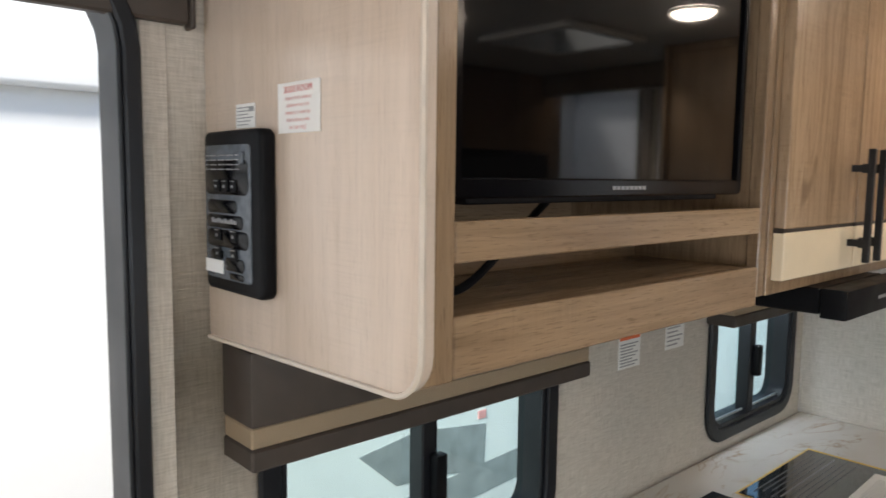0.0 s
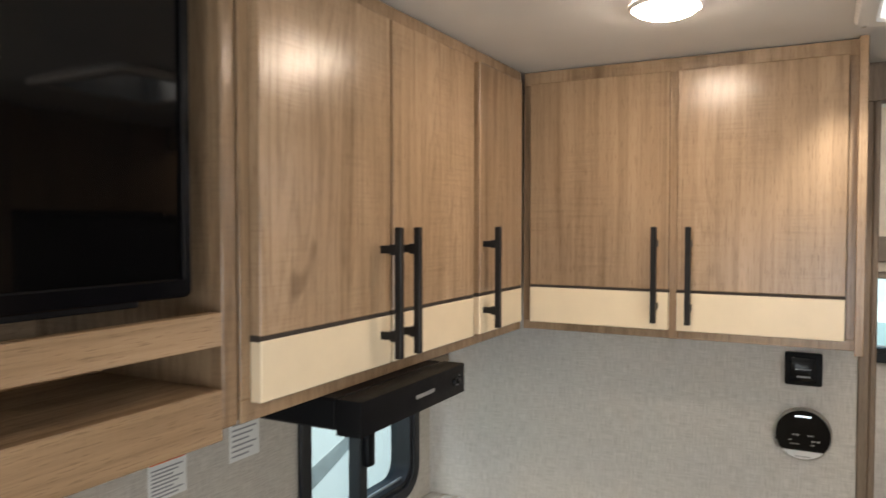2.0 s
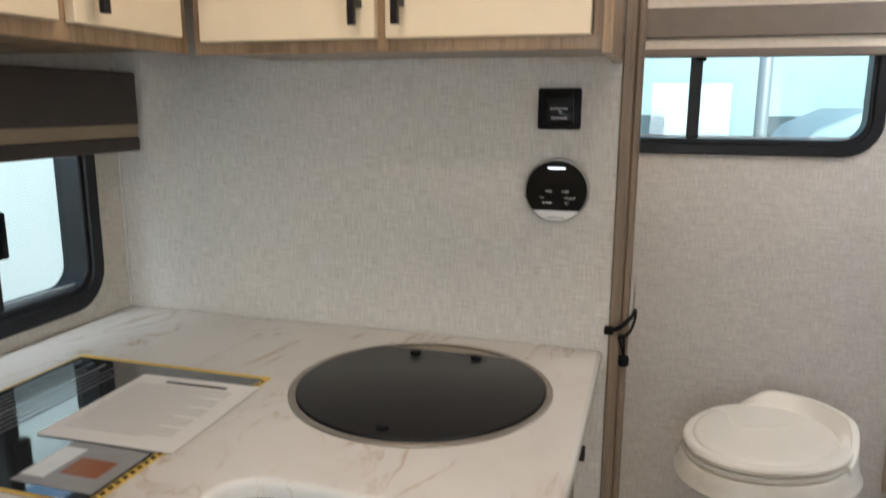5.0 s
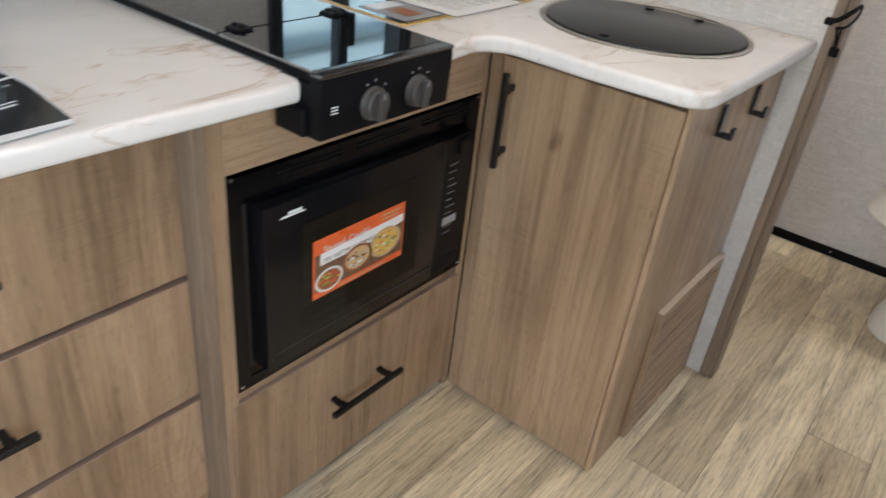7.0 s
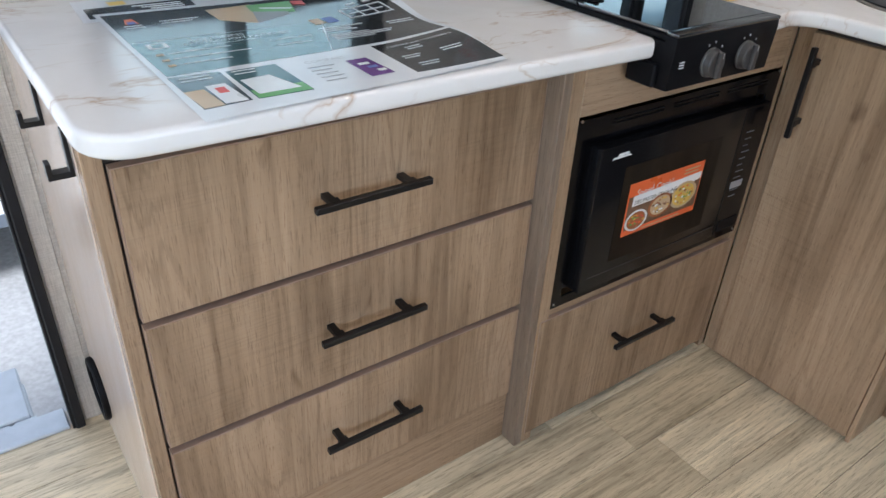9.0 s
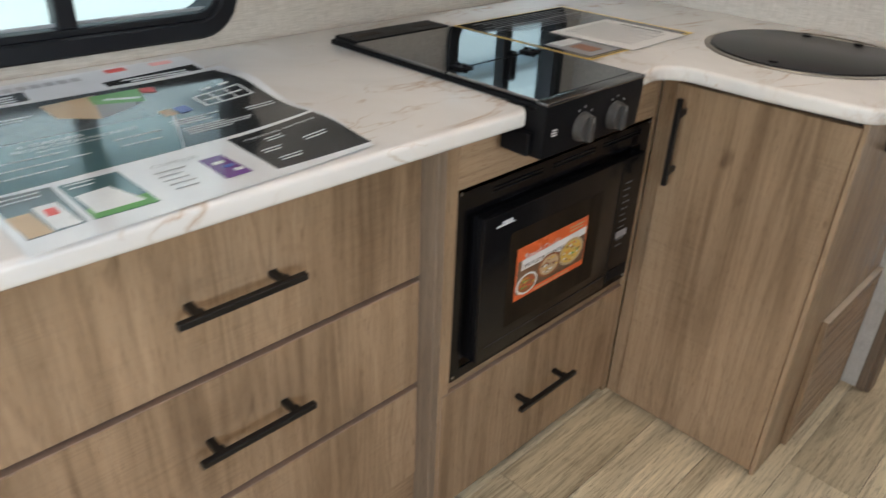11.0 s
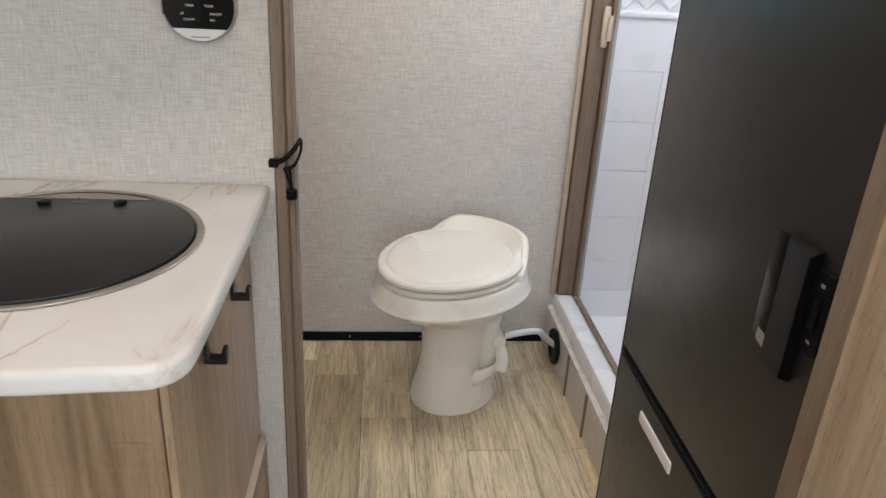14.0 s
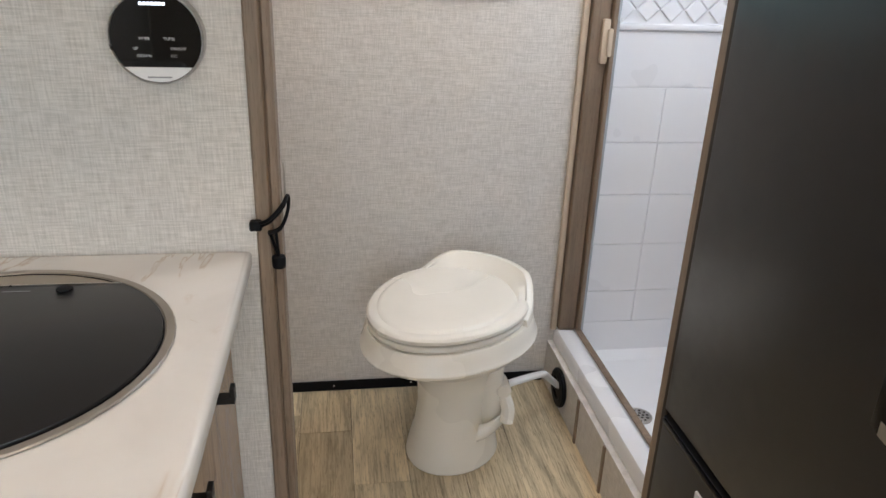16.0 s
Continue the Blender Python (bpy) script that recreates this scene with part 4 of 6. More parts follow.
part("top_rail", box(OX - 0.02, OX + 0.016, -1.157, -0.549, 0.768, 0.883, 0.0012), "oak_y", oc)
part("middle_rail", box(OX - 0.02, OX + 0.010, -1.157, -0.549, 0.343, 0.374, 0.001), "oak_y", oc)
part("toe_board", box(OX - 0.02, OX, -1.157, -0.549, 0.0, 0.03, 0.001), "dark", oc)
# Carcass coloured as the shade in the gaps round the oven.
part("body", box(XW + 0.002, OX - 0.02, -1.1565, -0.5495, 0.0, 0.883, 0), "dark", oc)
drawer(oc, OX, -1.179, -0.546, 0.026, 0.340, -0.971, -0.770, 0.210)

mw = thing("microwave_oven", (1.49, -0.84, 0.36), "black built-in microwave oven with trim frame and food sticker", "microwave")
part("trim_frame", ring(rounded(-1.150, -0.536, 0.364, 0.778, 0.004, 2), rounded(-1.122, -0.572, 0.388, 0.722, 0.003, 2), "x", 1.4855, 1.4900, 0.0012), "blackgloss", mw, "glossy black trim frame")
part("case", box(1.40, 1.470, -1.122, -0.572, 0.388, 0.722, 0), "dark", mw)
dm = part("door", box(1.4715, 1.516, -1.104, -0.672, 0.402, 0.716, 0.003, 2), "oven_black", mw, "satin black microwave door")
part("window_glass", box(1.516, 1.5166, -1.030, -0.735, 0.455, 0.665, 0), "screen", dm)
part("lower_line", box(1.516, 1.5167, -1.085, -0.680, 0.432, 0.434, 0), "dark", dm)
cp = part("keypad_panel", box(1.4715, 1.515, -0.670, -0.580, 0.404, 0.713, 0.003), "blackgloss", mw, "black keypad panel")
for i in range(11):
    part("key_print", box(1.515, 1.5155, -0.650, -0.622 - 0.005 * (i % 3), 0.655 - i * 0.0155, 0.657 - i * 0.0155, 0), "ink_dim", cp)
part("door_button", box(1.515, 1.517, -0.662, -0.590, 0.412, 0.440, 0.001), "black", cp)
part("key_label", box(1.5152, 1.5159, -0.655, -0.612, 0.521, 0.538, 0), "ink_grey", cp)
part("badge", join(prism([(-1.074, 0.690), (-1.020, 0.690), (-1.030, 0.6935), (-1.070, 0.6935)], "x", 1.516, 1.5168), box(1.516, 1.5168, -1.058, -1.030, 0.6945, 0.6990, 0)), "ink_white", dm, "pale maker's badge")
for i in range(3):
    part("vent_slot", box(1.4890, 1.4925, -1.06 + i * 0.17, -0.92 + i * 0.17, 0.7545, 0.7575, 0.0008), "black", mw)
    part("vent_slot", box(1.4890, 1.4925, -1.06 + i * 0.17, -0.92 + i * 0.17, 0.7475, 0.7500, 0.0008), "black", mw)
for y, z in ((-1.140, 0.768), (-0.546, 0.768), (-1.140, 0.374), (-0.546, 0.374), (-0.84, 0.390), (-0.94, 0.390), (-0.74, 0.390)):
    part("screw", disc("x", y, z, 1.4898, 1.4912, 0.0030, 10), "steel", mw)
mw.location += Vector((-0.005, -0.0095, 0.0))
fs = thing("food_sticker", (1.517, -0.89, 0.494), "orange food sticker with pictured meals on the microwave door", "sticker")
SY0, SY1, SZ0, SZ1 = -0.999, -0.772, 0.494, 0.612
part("sheet", box(1.5168, 1.5173, SY0, SY1, SZ0, SZ1, 0), "ink_orange", fs)
part("photo", box(1.5173, 1.5175, SY0 + 0.004, SY1 - 0.003, SZ0 + 0.013, SZ1 - 0.030, 0), "ink_warm", fs, "photograph of meals")
part("title_strip", prism([(SY0 + 0.016, SZ1 - 0.053), (SY1 - 0.085, SZ1 - 0.053), (SY1 - 0.003, SZ1 - 0.040), (SY1 - 0.003, SZ1 - 0.024), (SY0 + 0.016, SZ1 - 0.030)], "x", 1.5175, 1.51765), "paper", fs, "white title strip")
for body, size, y, z, m in (("Speed Cook!", 0.021, SY0 + 0.078, SZ1 - 0.025, "ink_white"), ("30% FASTER COOKING", 0.0125, SY0 + 0.086, SZ1 - 0.046, "ink_dark")):
    part("lettering", lettering(body, size, Matrix.Translation((1.5179, y, z)) @ Matrix.Rotation(radians(90), 4, "Z") @ Matrix.Rotation(radians(90), 4, "X")), m, fs, smooth=False)
part("small_print", join(*[box(1.51745, 1.5176, SY1 - 0.062, SY1 - 0.012 - 0.006 * k, SZ1 - 0.011 - 0.008 * k, SZ1 - 0.008 - 0.008 * k, 0) for k in range(2)]), "ink_tan", fs)
part("small_print", box(1.51745, 1.5176, SY0 + 0.06, SY1 - 0.05, SZ0 + 0.004, SZ0 + 0.0065, 0), "ink_tan", fs)
rnd = random.Random(5)


def dish(y, z, r, rim, fill, bits, n):
    """A printed plate of food: rim, filling and some morsels."""
    egg = lambda q, w0, w1: prism([(y + q * math.cos(a / 3.5), z + 0.72 * q * math.sin(a / 3.5)) for a in range(22)], "x", w0, w1)
    part("food_picture", egg(r, 1.5175, 1.5178), rim, fs, smooth=False)
    part("food_picture", egg(r * 0.82, 1.5178, 1.51795), fill, fs, smooth=False)
    for k in range(n):
        a, q = rnd.uniform(0, 6.28), r * 0.68 * math.sqrt(rnd.random())
        cy, cz, e, turn = y + q * math.cos(a), z + 0.72 * q * math.sin(a), rnd.uniform(0.0022, 0.0052), rnd.uniform(0, 3)
        pts = [(cy + e * math.cos(b + turn), cz + 0.55 * e * math.sin(b + turn)) for b in (0, 1, 2.1, 3.2, 4.2, 5.3)]
        part("food_picture", prism(pts, "x", 1.51795, 1.518 + k * 0.000005), bits[k % len(bits)], fs, smooth=False)


dish(-0.822, 0.545, 0.042, "ink_tan", "ink_yellow", ("ink_tan", "ink_food", "ink_white", "ink_orange", "ink_green", "ink_tan"), 44)
dish(-0.893, 0.540, 0.037, "ink_food", "ink_tan", ("ink_food", "ink_yellow", "ink_warm", "ink_tan", "ink_white"), 40)
dish(-0.962, 0.524, 0.033, "ink_white", "ink_food", ("ink_red", "ink_orange", "ink_yellow", "ink_food", "ink_green"), 34)

fs.location += Vector((-0.005, -0.0175, 0.0115))

sc = thing("sink_cabinet", (1.7, -0.25, 0), "oak base cabinet under the sink with one tall door", "cabinet", "base cabinets")
part("body", box(1.492, 1.889, -0.518, -0.003, 0.0, 0.883, 0), "dark", sc)
part("stile", box(1.4870, 1.5255, -0.5295, -0.518, 0.0, 0.883, 0.001), "oak_up", sc)
part("toe_board", box(1.5255, 1.889, -0.530, -0.518, 0.0, 0.012, 0.001), "oak_up", sc)
# Rail darkened in its colour for the shade under the worktop.
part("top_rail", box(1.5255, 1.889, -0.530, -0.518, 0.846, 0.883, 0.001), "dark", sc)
part("door", box(1.5265, 1.8955, -0.545, -0.526, 0.014, 0.862, 0.0015), "oak_up", sc, "tall oak-grained cabinet door")
bar_pull("handle", (1.556, -0.545, 0.644), (1.556, -0.545, 0.840), (0, -1, 0), sc)
part("side_panel", box(1.8895, 1.9060, -0.5255, -0.003, 0.0, 0.883, 0.001), "oak_up", sc)
part("corner_post", box(1.8965, 1.9065, -0.541, -0.5257, 0.0, 0.883, 0.001), "oak_up", sc)
vp = thing("vent_panel", (1.91, -0.19, 0.0), "louvred oak-coloured vent panel on the side of the sink cabinet", "vent")
part("frame", ring(rounded(-0.386, -0.014, 0.004, 0.373, 0.004, 2), rounded(-0.367, -0.032, 0.020, 0.354, 0.003, 2), "x", 1.9062, 1.9190, 0.0015), "oak_up", vp)
part("top_edge", box(1.9066, 1.9195, -0.384, -0.016, 0.3732, 0.3760, 0), "brass", vp)
# Shade between the slats is the dark colour of this sheet.
part("backing", box(1.9062, 1.9080, -0.367, -0.032, 0.020, 0.354, 0), "dark", vp)
for k in range(26):
    z = 0.024 + k * 0.0122
    part("slat", prism([(1.908, z + 0.003), (1.917, z), (1.917, z + 0.0038), (1.908, z + 0.0068)], "y", -0.366, -0.033), "oak_y", vp)


def coat_hook(x, y, z, out, label):
    """A square black J-hook with a flat back plate. out: the way it sticks out, along x or y."""
    o = Vector(out)
    s = Vector((abs(o.y), abs(o.x), 0)) * 0.0085
    base = Vector((x, y, z))
    ob = thing("coat_hook", base, label, "hook", "black hooks on the cabinet ends")

    def slice_(prof):
        bm = loft([[base + o * a + Vector((0, 0, b)) + s * k for a, b in prof] for k in (-1, 1)])
        bmesh.ops.bevel(bm, geom=bm.edges[:], offset=0.0008, segments=1, affect="EDGES")
        return bm

    part("hook", slice_([(0.001, 0.060), (0.006, 0.060), (0.006, 0.008), (0.025, 0.008), (0.025, 0.022), (0.031, 0.022), (0.031, 0.0), (0.001, 0.0)]), "blackmetal", ob)


coat_hook(1.9065, -0.377, 0.783, (1, 0, 0), "square black metal hook on the sink cabinet side")
coat_hook(1.9065, -0.190, 0.783, (1, 0, 0), "square black metal hook on the sink cabinet side")
coat_hook(1.392, -1.9350, 0.822, (0, -1, 0), "square black metal hook on the pale end panel")
coat_hook(1.208, -1.9350, 0.822, (0, -1, 0), "square black metal hook on the pale end panel")

# ---- cooktop ----
ck = thing("cooktop", (1.3, -0.935, 0.915), "black gas cooktop with a folding glass cover and two knobs", "cooktop")
CY0, CY1 = -1.062, -0.786
part("base_frame", box(1.012, 1.556, CY0, CY1, 0.9155, 0.926, 0.002), "black", ck)
part("glass_cover", box(1.352, 1.557, CY0 + 0.001, CY1 - 0.001, 0.9285, 0.9325, 0), "glassblack", ck, "black folding glass cover")
part("glass_cover", box(1.095, 1.346, CY0 + 0.001, CY1 - 0.001, 0.9285, 0.9325, 0), "glassblack", ck, "black folding glass cover")
part("hinge_line", box(1.346, 1.352, CY0 + 0.004, CY1 - 0.004, 0.9262, 0.9300, 0), "black", ck)
for y in (-1.022, -0.830):
    h = part("hinge", box(1.334, 1.364, y - 0.016, y + 0.016, 0.9325, 0.9365, 0.0012), "black", ck, "black glass hinge")
    for dx in (-0.009, 0.009):
        part("hinge_screw", disc("z", 1.349 + dx, y, 0.9365, 0.9400, 0.0055, 12, 0.001), "black", h)
part("rear_vent", box(1.016, 1.090, CY0 + 0.006, CY1 - 0.006, 0.926, 0.934, 0.003), "black", ck)
for k in range(2):
    part("vent_slot", box(1.042, 1.062, CY0 + 0.030 + k * 0.16, CY0 + 0.095 + k * 0.16, 0.9341, 0.9347, 0), "dark", ck)
fp = part("control_panel", prism([(1.495, 0.836), (1.579, 0.838), (1.583, 0.915), (1.581, 0.9260), (1.558, 0.9260), (1.558, 0.9150), (1.495, 0.9150)], "y", -1.068, -0.786, 0.0015), "black", ck, "black control panel")
part("top_trim", box(1.558, 1.584, -1.068, -0.786, 0.9265, 0.9330, 0.0025, 2), "trim_black", fp, "satin black front edge")
part("side_bracket", box(1.50, 1.560, -1.081, -1.0685, 0.840, 0.880, 0.003), "black", fp)
for y in (-0.967, -0.870):
    kn = part("knob", loft([[Vector((x, y + r * math.cos(2 * math.pi * i / 32), 0.874 + r * math.sin(2 * math.pi * i / 32))) for i in range(32)] for x, r in ((1.5820, 0.0255), (1.5850, 0.0255), (1.5865, 0.0240), (1.5960, 0.0225), (1.5975, 0.0205))]), "knobgrey", ck, "charcoal round knob")
    part("grip", prism([(y - 0.0060, 0.8525), (y + 0.0060, 0.8525), (y + 0.0045, 0.8955), (y - 0.0045, 0.8955)], "x", 1.5975, 1.6060, 0.002), "knobgrey", kn)
    part("pointer", box(1.6058, 1.6064, y - 0.0010, y + 0.0010, 0.886, 0.8945, 0), "ink_grey", kn)
    for dy, dz in ((-0.013, 0.9045), (0.003, 0.9085), (0.024, 0.8985)):
        part("mark", box(1.5824, 1.5834, y + dy - 0.0014, y + dy + 0.0014, dz - 0.0018, dz + 0.0018, 0), "ink_grey", ck)
part("igniter_print", join(*[box(1.5813, 1.5821, -1.048, -1.036, 0.874 + 0.0045 * k, 0.8755 + 0.0045 * k, 0) for k in range(3)]), "ink_white", ck)

# ---- sink with a smoked glass cover ----
SX, SY, SR = 1.676, -0.275, 0.212
sk = thing("sink", (SX, SY, 0.915), "round sink with a smoked black glass cover and a steel rim", "sink")
part("rim", hoop("z", SX, SY, 0.9153, 0.9190, SR + 0.002, SR - 0.0095, 64, 0.0015), "sinkrim", sk, "thin steel sink rim")
part("seal", hoop("z", SX, SY, 0.9153, 0.9180, SR - 0.0105, SR - 0.0122, 64), "black", sk)
ch = math.acos(0.158 / (SR - 0.011))
rl = SR - 0.012
cover = [(SX + rl * math.cos(a), SY + rl * math.sin(a)) for a in [math.pi / 2 + ch + (2 * math.pi - 2 * ch) * i / 56 for i in range(57)]]
part("glass_cover", prism(cover, "z", 0.9165, 0.9215, 0.0012), "sinklid", sk, "smoked black glass cover")
back = [(SX + rl * math.cos(a), SY + rl * math.sin(a)) for a in [math.pi / 2 - ch + 0.02 + (2 * ch - 0.04) * i / 16 for i in range(17)]]
part("rear_ledge", prism(back, "z", 0.9155, 0.9172), "ledge", sk, "steel ledge behind the cover")
part("cover_edge", box(SX - 0.121, SX + 0.121, SY + 0.1582, SY + 0.1600, 0.9168, 0.9219, 0), "steel", sk, "bright ground edge of the glass cover")
for x, y in ((1.621, -0.139), (1.734, -0.134), (1.675, -0.449)):
    part("cover_clip", disc("z", x, y, 0.9215, 0.9245, 0.010, 16, 0.001), "black", sk)
part("cover_print", box(1.661, 1.694, -0.1355, -0.1335, 0.9216, 0.9218, 0), "ink_grey", sk)

# ---- papers on the worktop ----
br = thing("brochure", (1.23, -1.58, 0.916), "large glossy feature brochure with dark teal panels lying on the worktop", "brochure")


def sheet(name, x0, x1, y0, y1, z, material, lift=None, label=""):
    """A thin sheet over the worktop, curling where lift says so."""
    nx, ny = max(2, int((x1 - x0) / 0.02)), max(2, int((y1 - y0) / 0.02))
    bm = bmesh.new()
    g = [[bm.verts.new((x0 + (x1 - x0) * i / nx, y0 + (y1 - y0) * j / ny, 0)) for j in range(ny + 1)] for i in range(nx + 1)]
    for row in g:
        for v in row:
            v.co.z = z + (lift(v.co.x, v.co.y) if lift else 0)
    for i in range(nx):
        for j in range(ny):
            bm.faces.new((g[i][j], g[i + 1][j], g[i + 1][j + 1], g[i][j + 1]))
    low = bmesh.ops.extrude_face_region(bm, geom=bm.faces[:])
    bmesh.ops.translate(bm, verts=[v for v in low["geom"] if isinstance(v, bmesh.types.BMVert)], vec=(0, 0, 0.0005))
    bmesh.ops.recalc_face_normals(bm, faces=bm.faces[:])
    return part(name, bm, material, nt, label)




def curl(x, y):
    """How high the free edge of the brochure page stands off the worktop."""
    return 0.013 * ((y + 1.50) / 0.15) ** 1.5 * (0.62 + 0.38 * math.sin(x * 26 + 2.6)) if y > -1.50 else 0.0


def patch(name, quad, level, material, label="", lift=curl):
    """A printed or blank piece of paper between four corners, following the curl of its page."""
    a, b, c, d = (Vector(q) for q in quad)
    nu, nv = max(1, int((b - a).length / 0.02)), max(1, int((d - a).length / 0.02))
    bm = bmesh.new()
    g = []
    for i in range(nu + 1):
        row = []
        for j in range(nv + 1):
            p = a.lerp(b, i / nu).lerp(d.lerp(c, i / nu), j / nv)
            row.append(bm.verts.new((p.x, p.y, 0.9160 + level * 0.0004 + (lift(p.x, p.y) if lift else 0))))
        g.append(row)
    for i in range(nu):
        for j in range(nv):
            bm.faces.new((g[i][j], g[i + 1][j], g[i + 1][j + 1], g[i][j + 1]))
    low = bmesh.ops.extrude_face_region(bm, geom=bm.faces[:])
    bmesh.ops.translate(bm, verts=[v for v in low["geom"] if isinstance(v, bmesh.types.BMVert)], vec=(0, 0, -0.0003))
    bmesh.ops.recalc_face_normals(bm, faces=bm.faces[:])
    return part(name, bm, material, br, label)


def rect(x0, x1, y0, y1):
    return (x0, y0), (x1, y0), (x1, y1), (x0, y1)


def words(body, size, x, y, m, lift=curl):
    bm = lettering(body, size, Matrix.Translation((x, y, 0.9196)) @ Matrix.Rotation(radians(90), 4, "Z"))
    for v in bm.verts:
        v.co.z += lift(v.co.x, v.co.y) if lift else 0
    part("lettering", bm, m, br, smooth=False)


patch("under_sheet", ((0.938, -1.827), (1.076, -1.835), (1.080, -1.355), (0.927, -1.344)), 1, "gloss_paper", "second brochure sheet underneath", None)
patch("panel", ((0.995, -1.818), (1.060, -1.822), (1.055, -1.650), (0.988, -1.645)), 2, "ink_slate", "", None)
patch("panel", ((1.012, -1.530), (1.070, -1.530), (1.070, -1.362), (0.992, -1.359)), 2, "ink_dark", "", None)
patch("picture", rect(0.962, 0.985, -1.775, -1.748), 2, "ink_yellow", "", None)
patch("picture", rect(0.940, 0.962, -1.500, -1.465), 2, "ink_red", "", None)
patch("picture", rect(0.942, 0.962, -1.420, -1.380), 2, "ink_pink", "", None)
for k in range(3):
    patch("print", rect(1.003 + 0.012 * k, 1.007 + 0.012 * k, -1.745 + 0.012 * k, -1.665), 3, "ink_white", "", None)
    patch("print", rect(1.018 + 0.012 * k, 1.022 + 0.012 * k, -1.500 + 0.010 * k, -1.385), 3, "ink_white", "", None)
for k in range(7):
    patch("print", rect(0.957, 0.978, -1.690 + 0.021 * k, -1.675 + 0.021 * k), 2, "ink_grey", "", None)
page = patch("page", ((1.037, -1.813), (1.537, -1.813), (1.520, -1.368), (1.046, -1.330)), 4, "gloss_paper", "glossy white brochure page with a curled edge")
patch("panel", ((1.052, -1.806), (1.214, -1.806), (1.222, -1.508), (1.060, -1.500)), 5, "ink_slate")
patch("panel", ((1.060, -1.500), (1.222, -1.508), (1.225, -1.360), (1.064, -1.354)), 5, "ink_dark")
patch("panel", ((1.222, -1.508), (1.366, -1.565), (1.362, -1.364), (1.225, -1.360)), 5, "ink_dark")
patch("panel", ((1.218, -1.806), (1.374, -1.804), (1.368, -1.567), (1.223, -1.512)), 5, "ink_teal")
patch("panel", ((1.376, -1.508), (1.505, -1.511), (1.510, -1.366), (1.372, -1.364)), 5, "ink_dark")
patch("picture", ((1.380, -1.806), (1.503, -1.802), (1.499, -1.742), (1.384, -1.740)), 5, "ink_slate", "docking station picture")
patch("picture", ((1.388, -1.734), (1.499, -1.734), (1.500, -1.662), (1.388, -1.664)), 5, "ink_teal", "white trailer picture")
patch("picture", ((1.470, -1.733), (1.498, -1.733), (1.499, -1.663), (1.470, -1.664)), 6, "ink_green")
patch("picture", ((1.430, -1.730), (1.486, -1.728), (1.486, -1.672), (1.426, -1.690)), 7, "ink_white", "small white trailer")
patch("picture", ((1.440, -1.805), (1.501, -1.801), (1.500, -1.776), (1.440, -1.780)), 6, "ink_tan")
patch("picture", ((1.430, -1.776), (1.497, -1.774), (1.497, -1.746), (1.430, -1.750)), 6, "ink_white")
patch("picture", ((1.443, -1.768), (1.462, -1.768), (1.462, -1.756), (1.443, -1.756)), 7, "ink_red")
patch("picture", ((1.420, -1.574), (1.492, -1.574), (1.491, -1.538), (1.419, -1.542)), 6, "ink_purple", "purple telephone")
for k in range(3):
    patch("picture", rect(1.438 + 0.016 * k, 1.446 + 0.016 * k, -1.566 + 0.006 * k, -1.550 + 0.004 * k), 7, "ink_blue" if k % 2 else "ink_white")
# cut-away trailer, flame, ticks and trailer outline
patch("picture", ((1.082, -1.650), (1.150, -1.650), (1.190, -1.602), (1.076, -1.572)), 6, "ink_tan", "cut-away trailer floor")
patch("picture", ((1.076, -1.572), (1.190, -1.602), (1.160, -1.535), (1.110, -1.520)), 6, "ink_grey")
patch("picture", ((1.082, -1.580), (1.122, -1.586), (1.150, -1.520), (1.082, -1.500)), 7, "ink_green", "green roof layer")
patch("picture", ((1.105, -1.565), (1.112, -1.567), (1.132, -1.520), (1.126, -1.515)), 8, "ink_white")
patch("picture", ((1.084, -1.500), (1.105, -1.505), (1.118, -1.486), (1.090, -1.480)), 8, "ink_red")
patch("picture", ((1.090, -1.780), (1.116, -1.785), (1.118, -1.765), (1.086, -1.768)), 6, "ink_orange", "flame")
patch("picture", ((1.106, -1.780), (1.118, -1.782), (1.119, -1.768), (1.104, -1.770)), 7, "ink_blue")
patch("picture", ((1.210, -1.527), (1.238, -1.527), (1.236, -1.508), (1.208, -1.508)), 7, "ink_tan", "orange tick box")
patch("picture", ((1.209, -1.503), (1.237, -1.503), (1.235, -1.484), (1.207, -1.484)), 7, "ink_blue", "blue tick box")
for x0, x1, y0, y1 in ((1.182, 1.185, -1.456, -1.378), (1.228, 1.231, -1.462, -1.376), (1.185, 1.230, -1.459, -1.456), (1.185, 1.230, -1.432, -1.430), (1.185, 1.230, -1.405, -1.403), (1.185, 1.230, -1.380, -1.377), (1.158, 1.166, -1.432, -1.415), (1.158, 1.166, -1.400, -1.384), (1.206, 1.209, -1.450, -1.385)):
    patch("print", rect(x0, x1, y0, y1), 7, "ink_white")
rp = random.Random(11)


def print_rows(x0, n, step, y0, y1, thick=0.0022, ink="ink_white"):
    for k in range(n):
        e = y0 + (y1 - y0) * rp.uniform(0.55, 1.0)
        patch("print", rect(x0 + k * step, x0 + k * step + thick, y0, e), 7, ink)


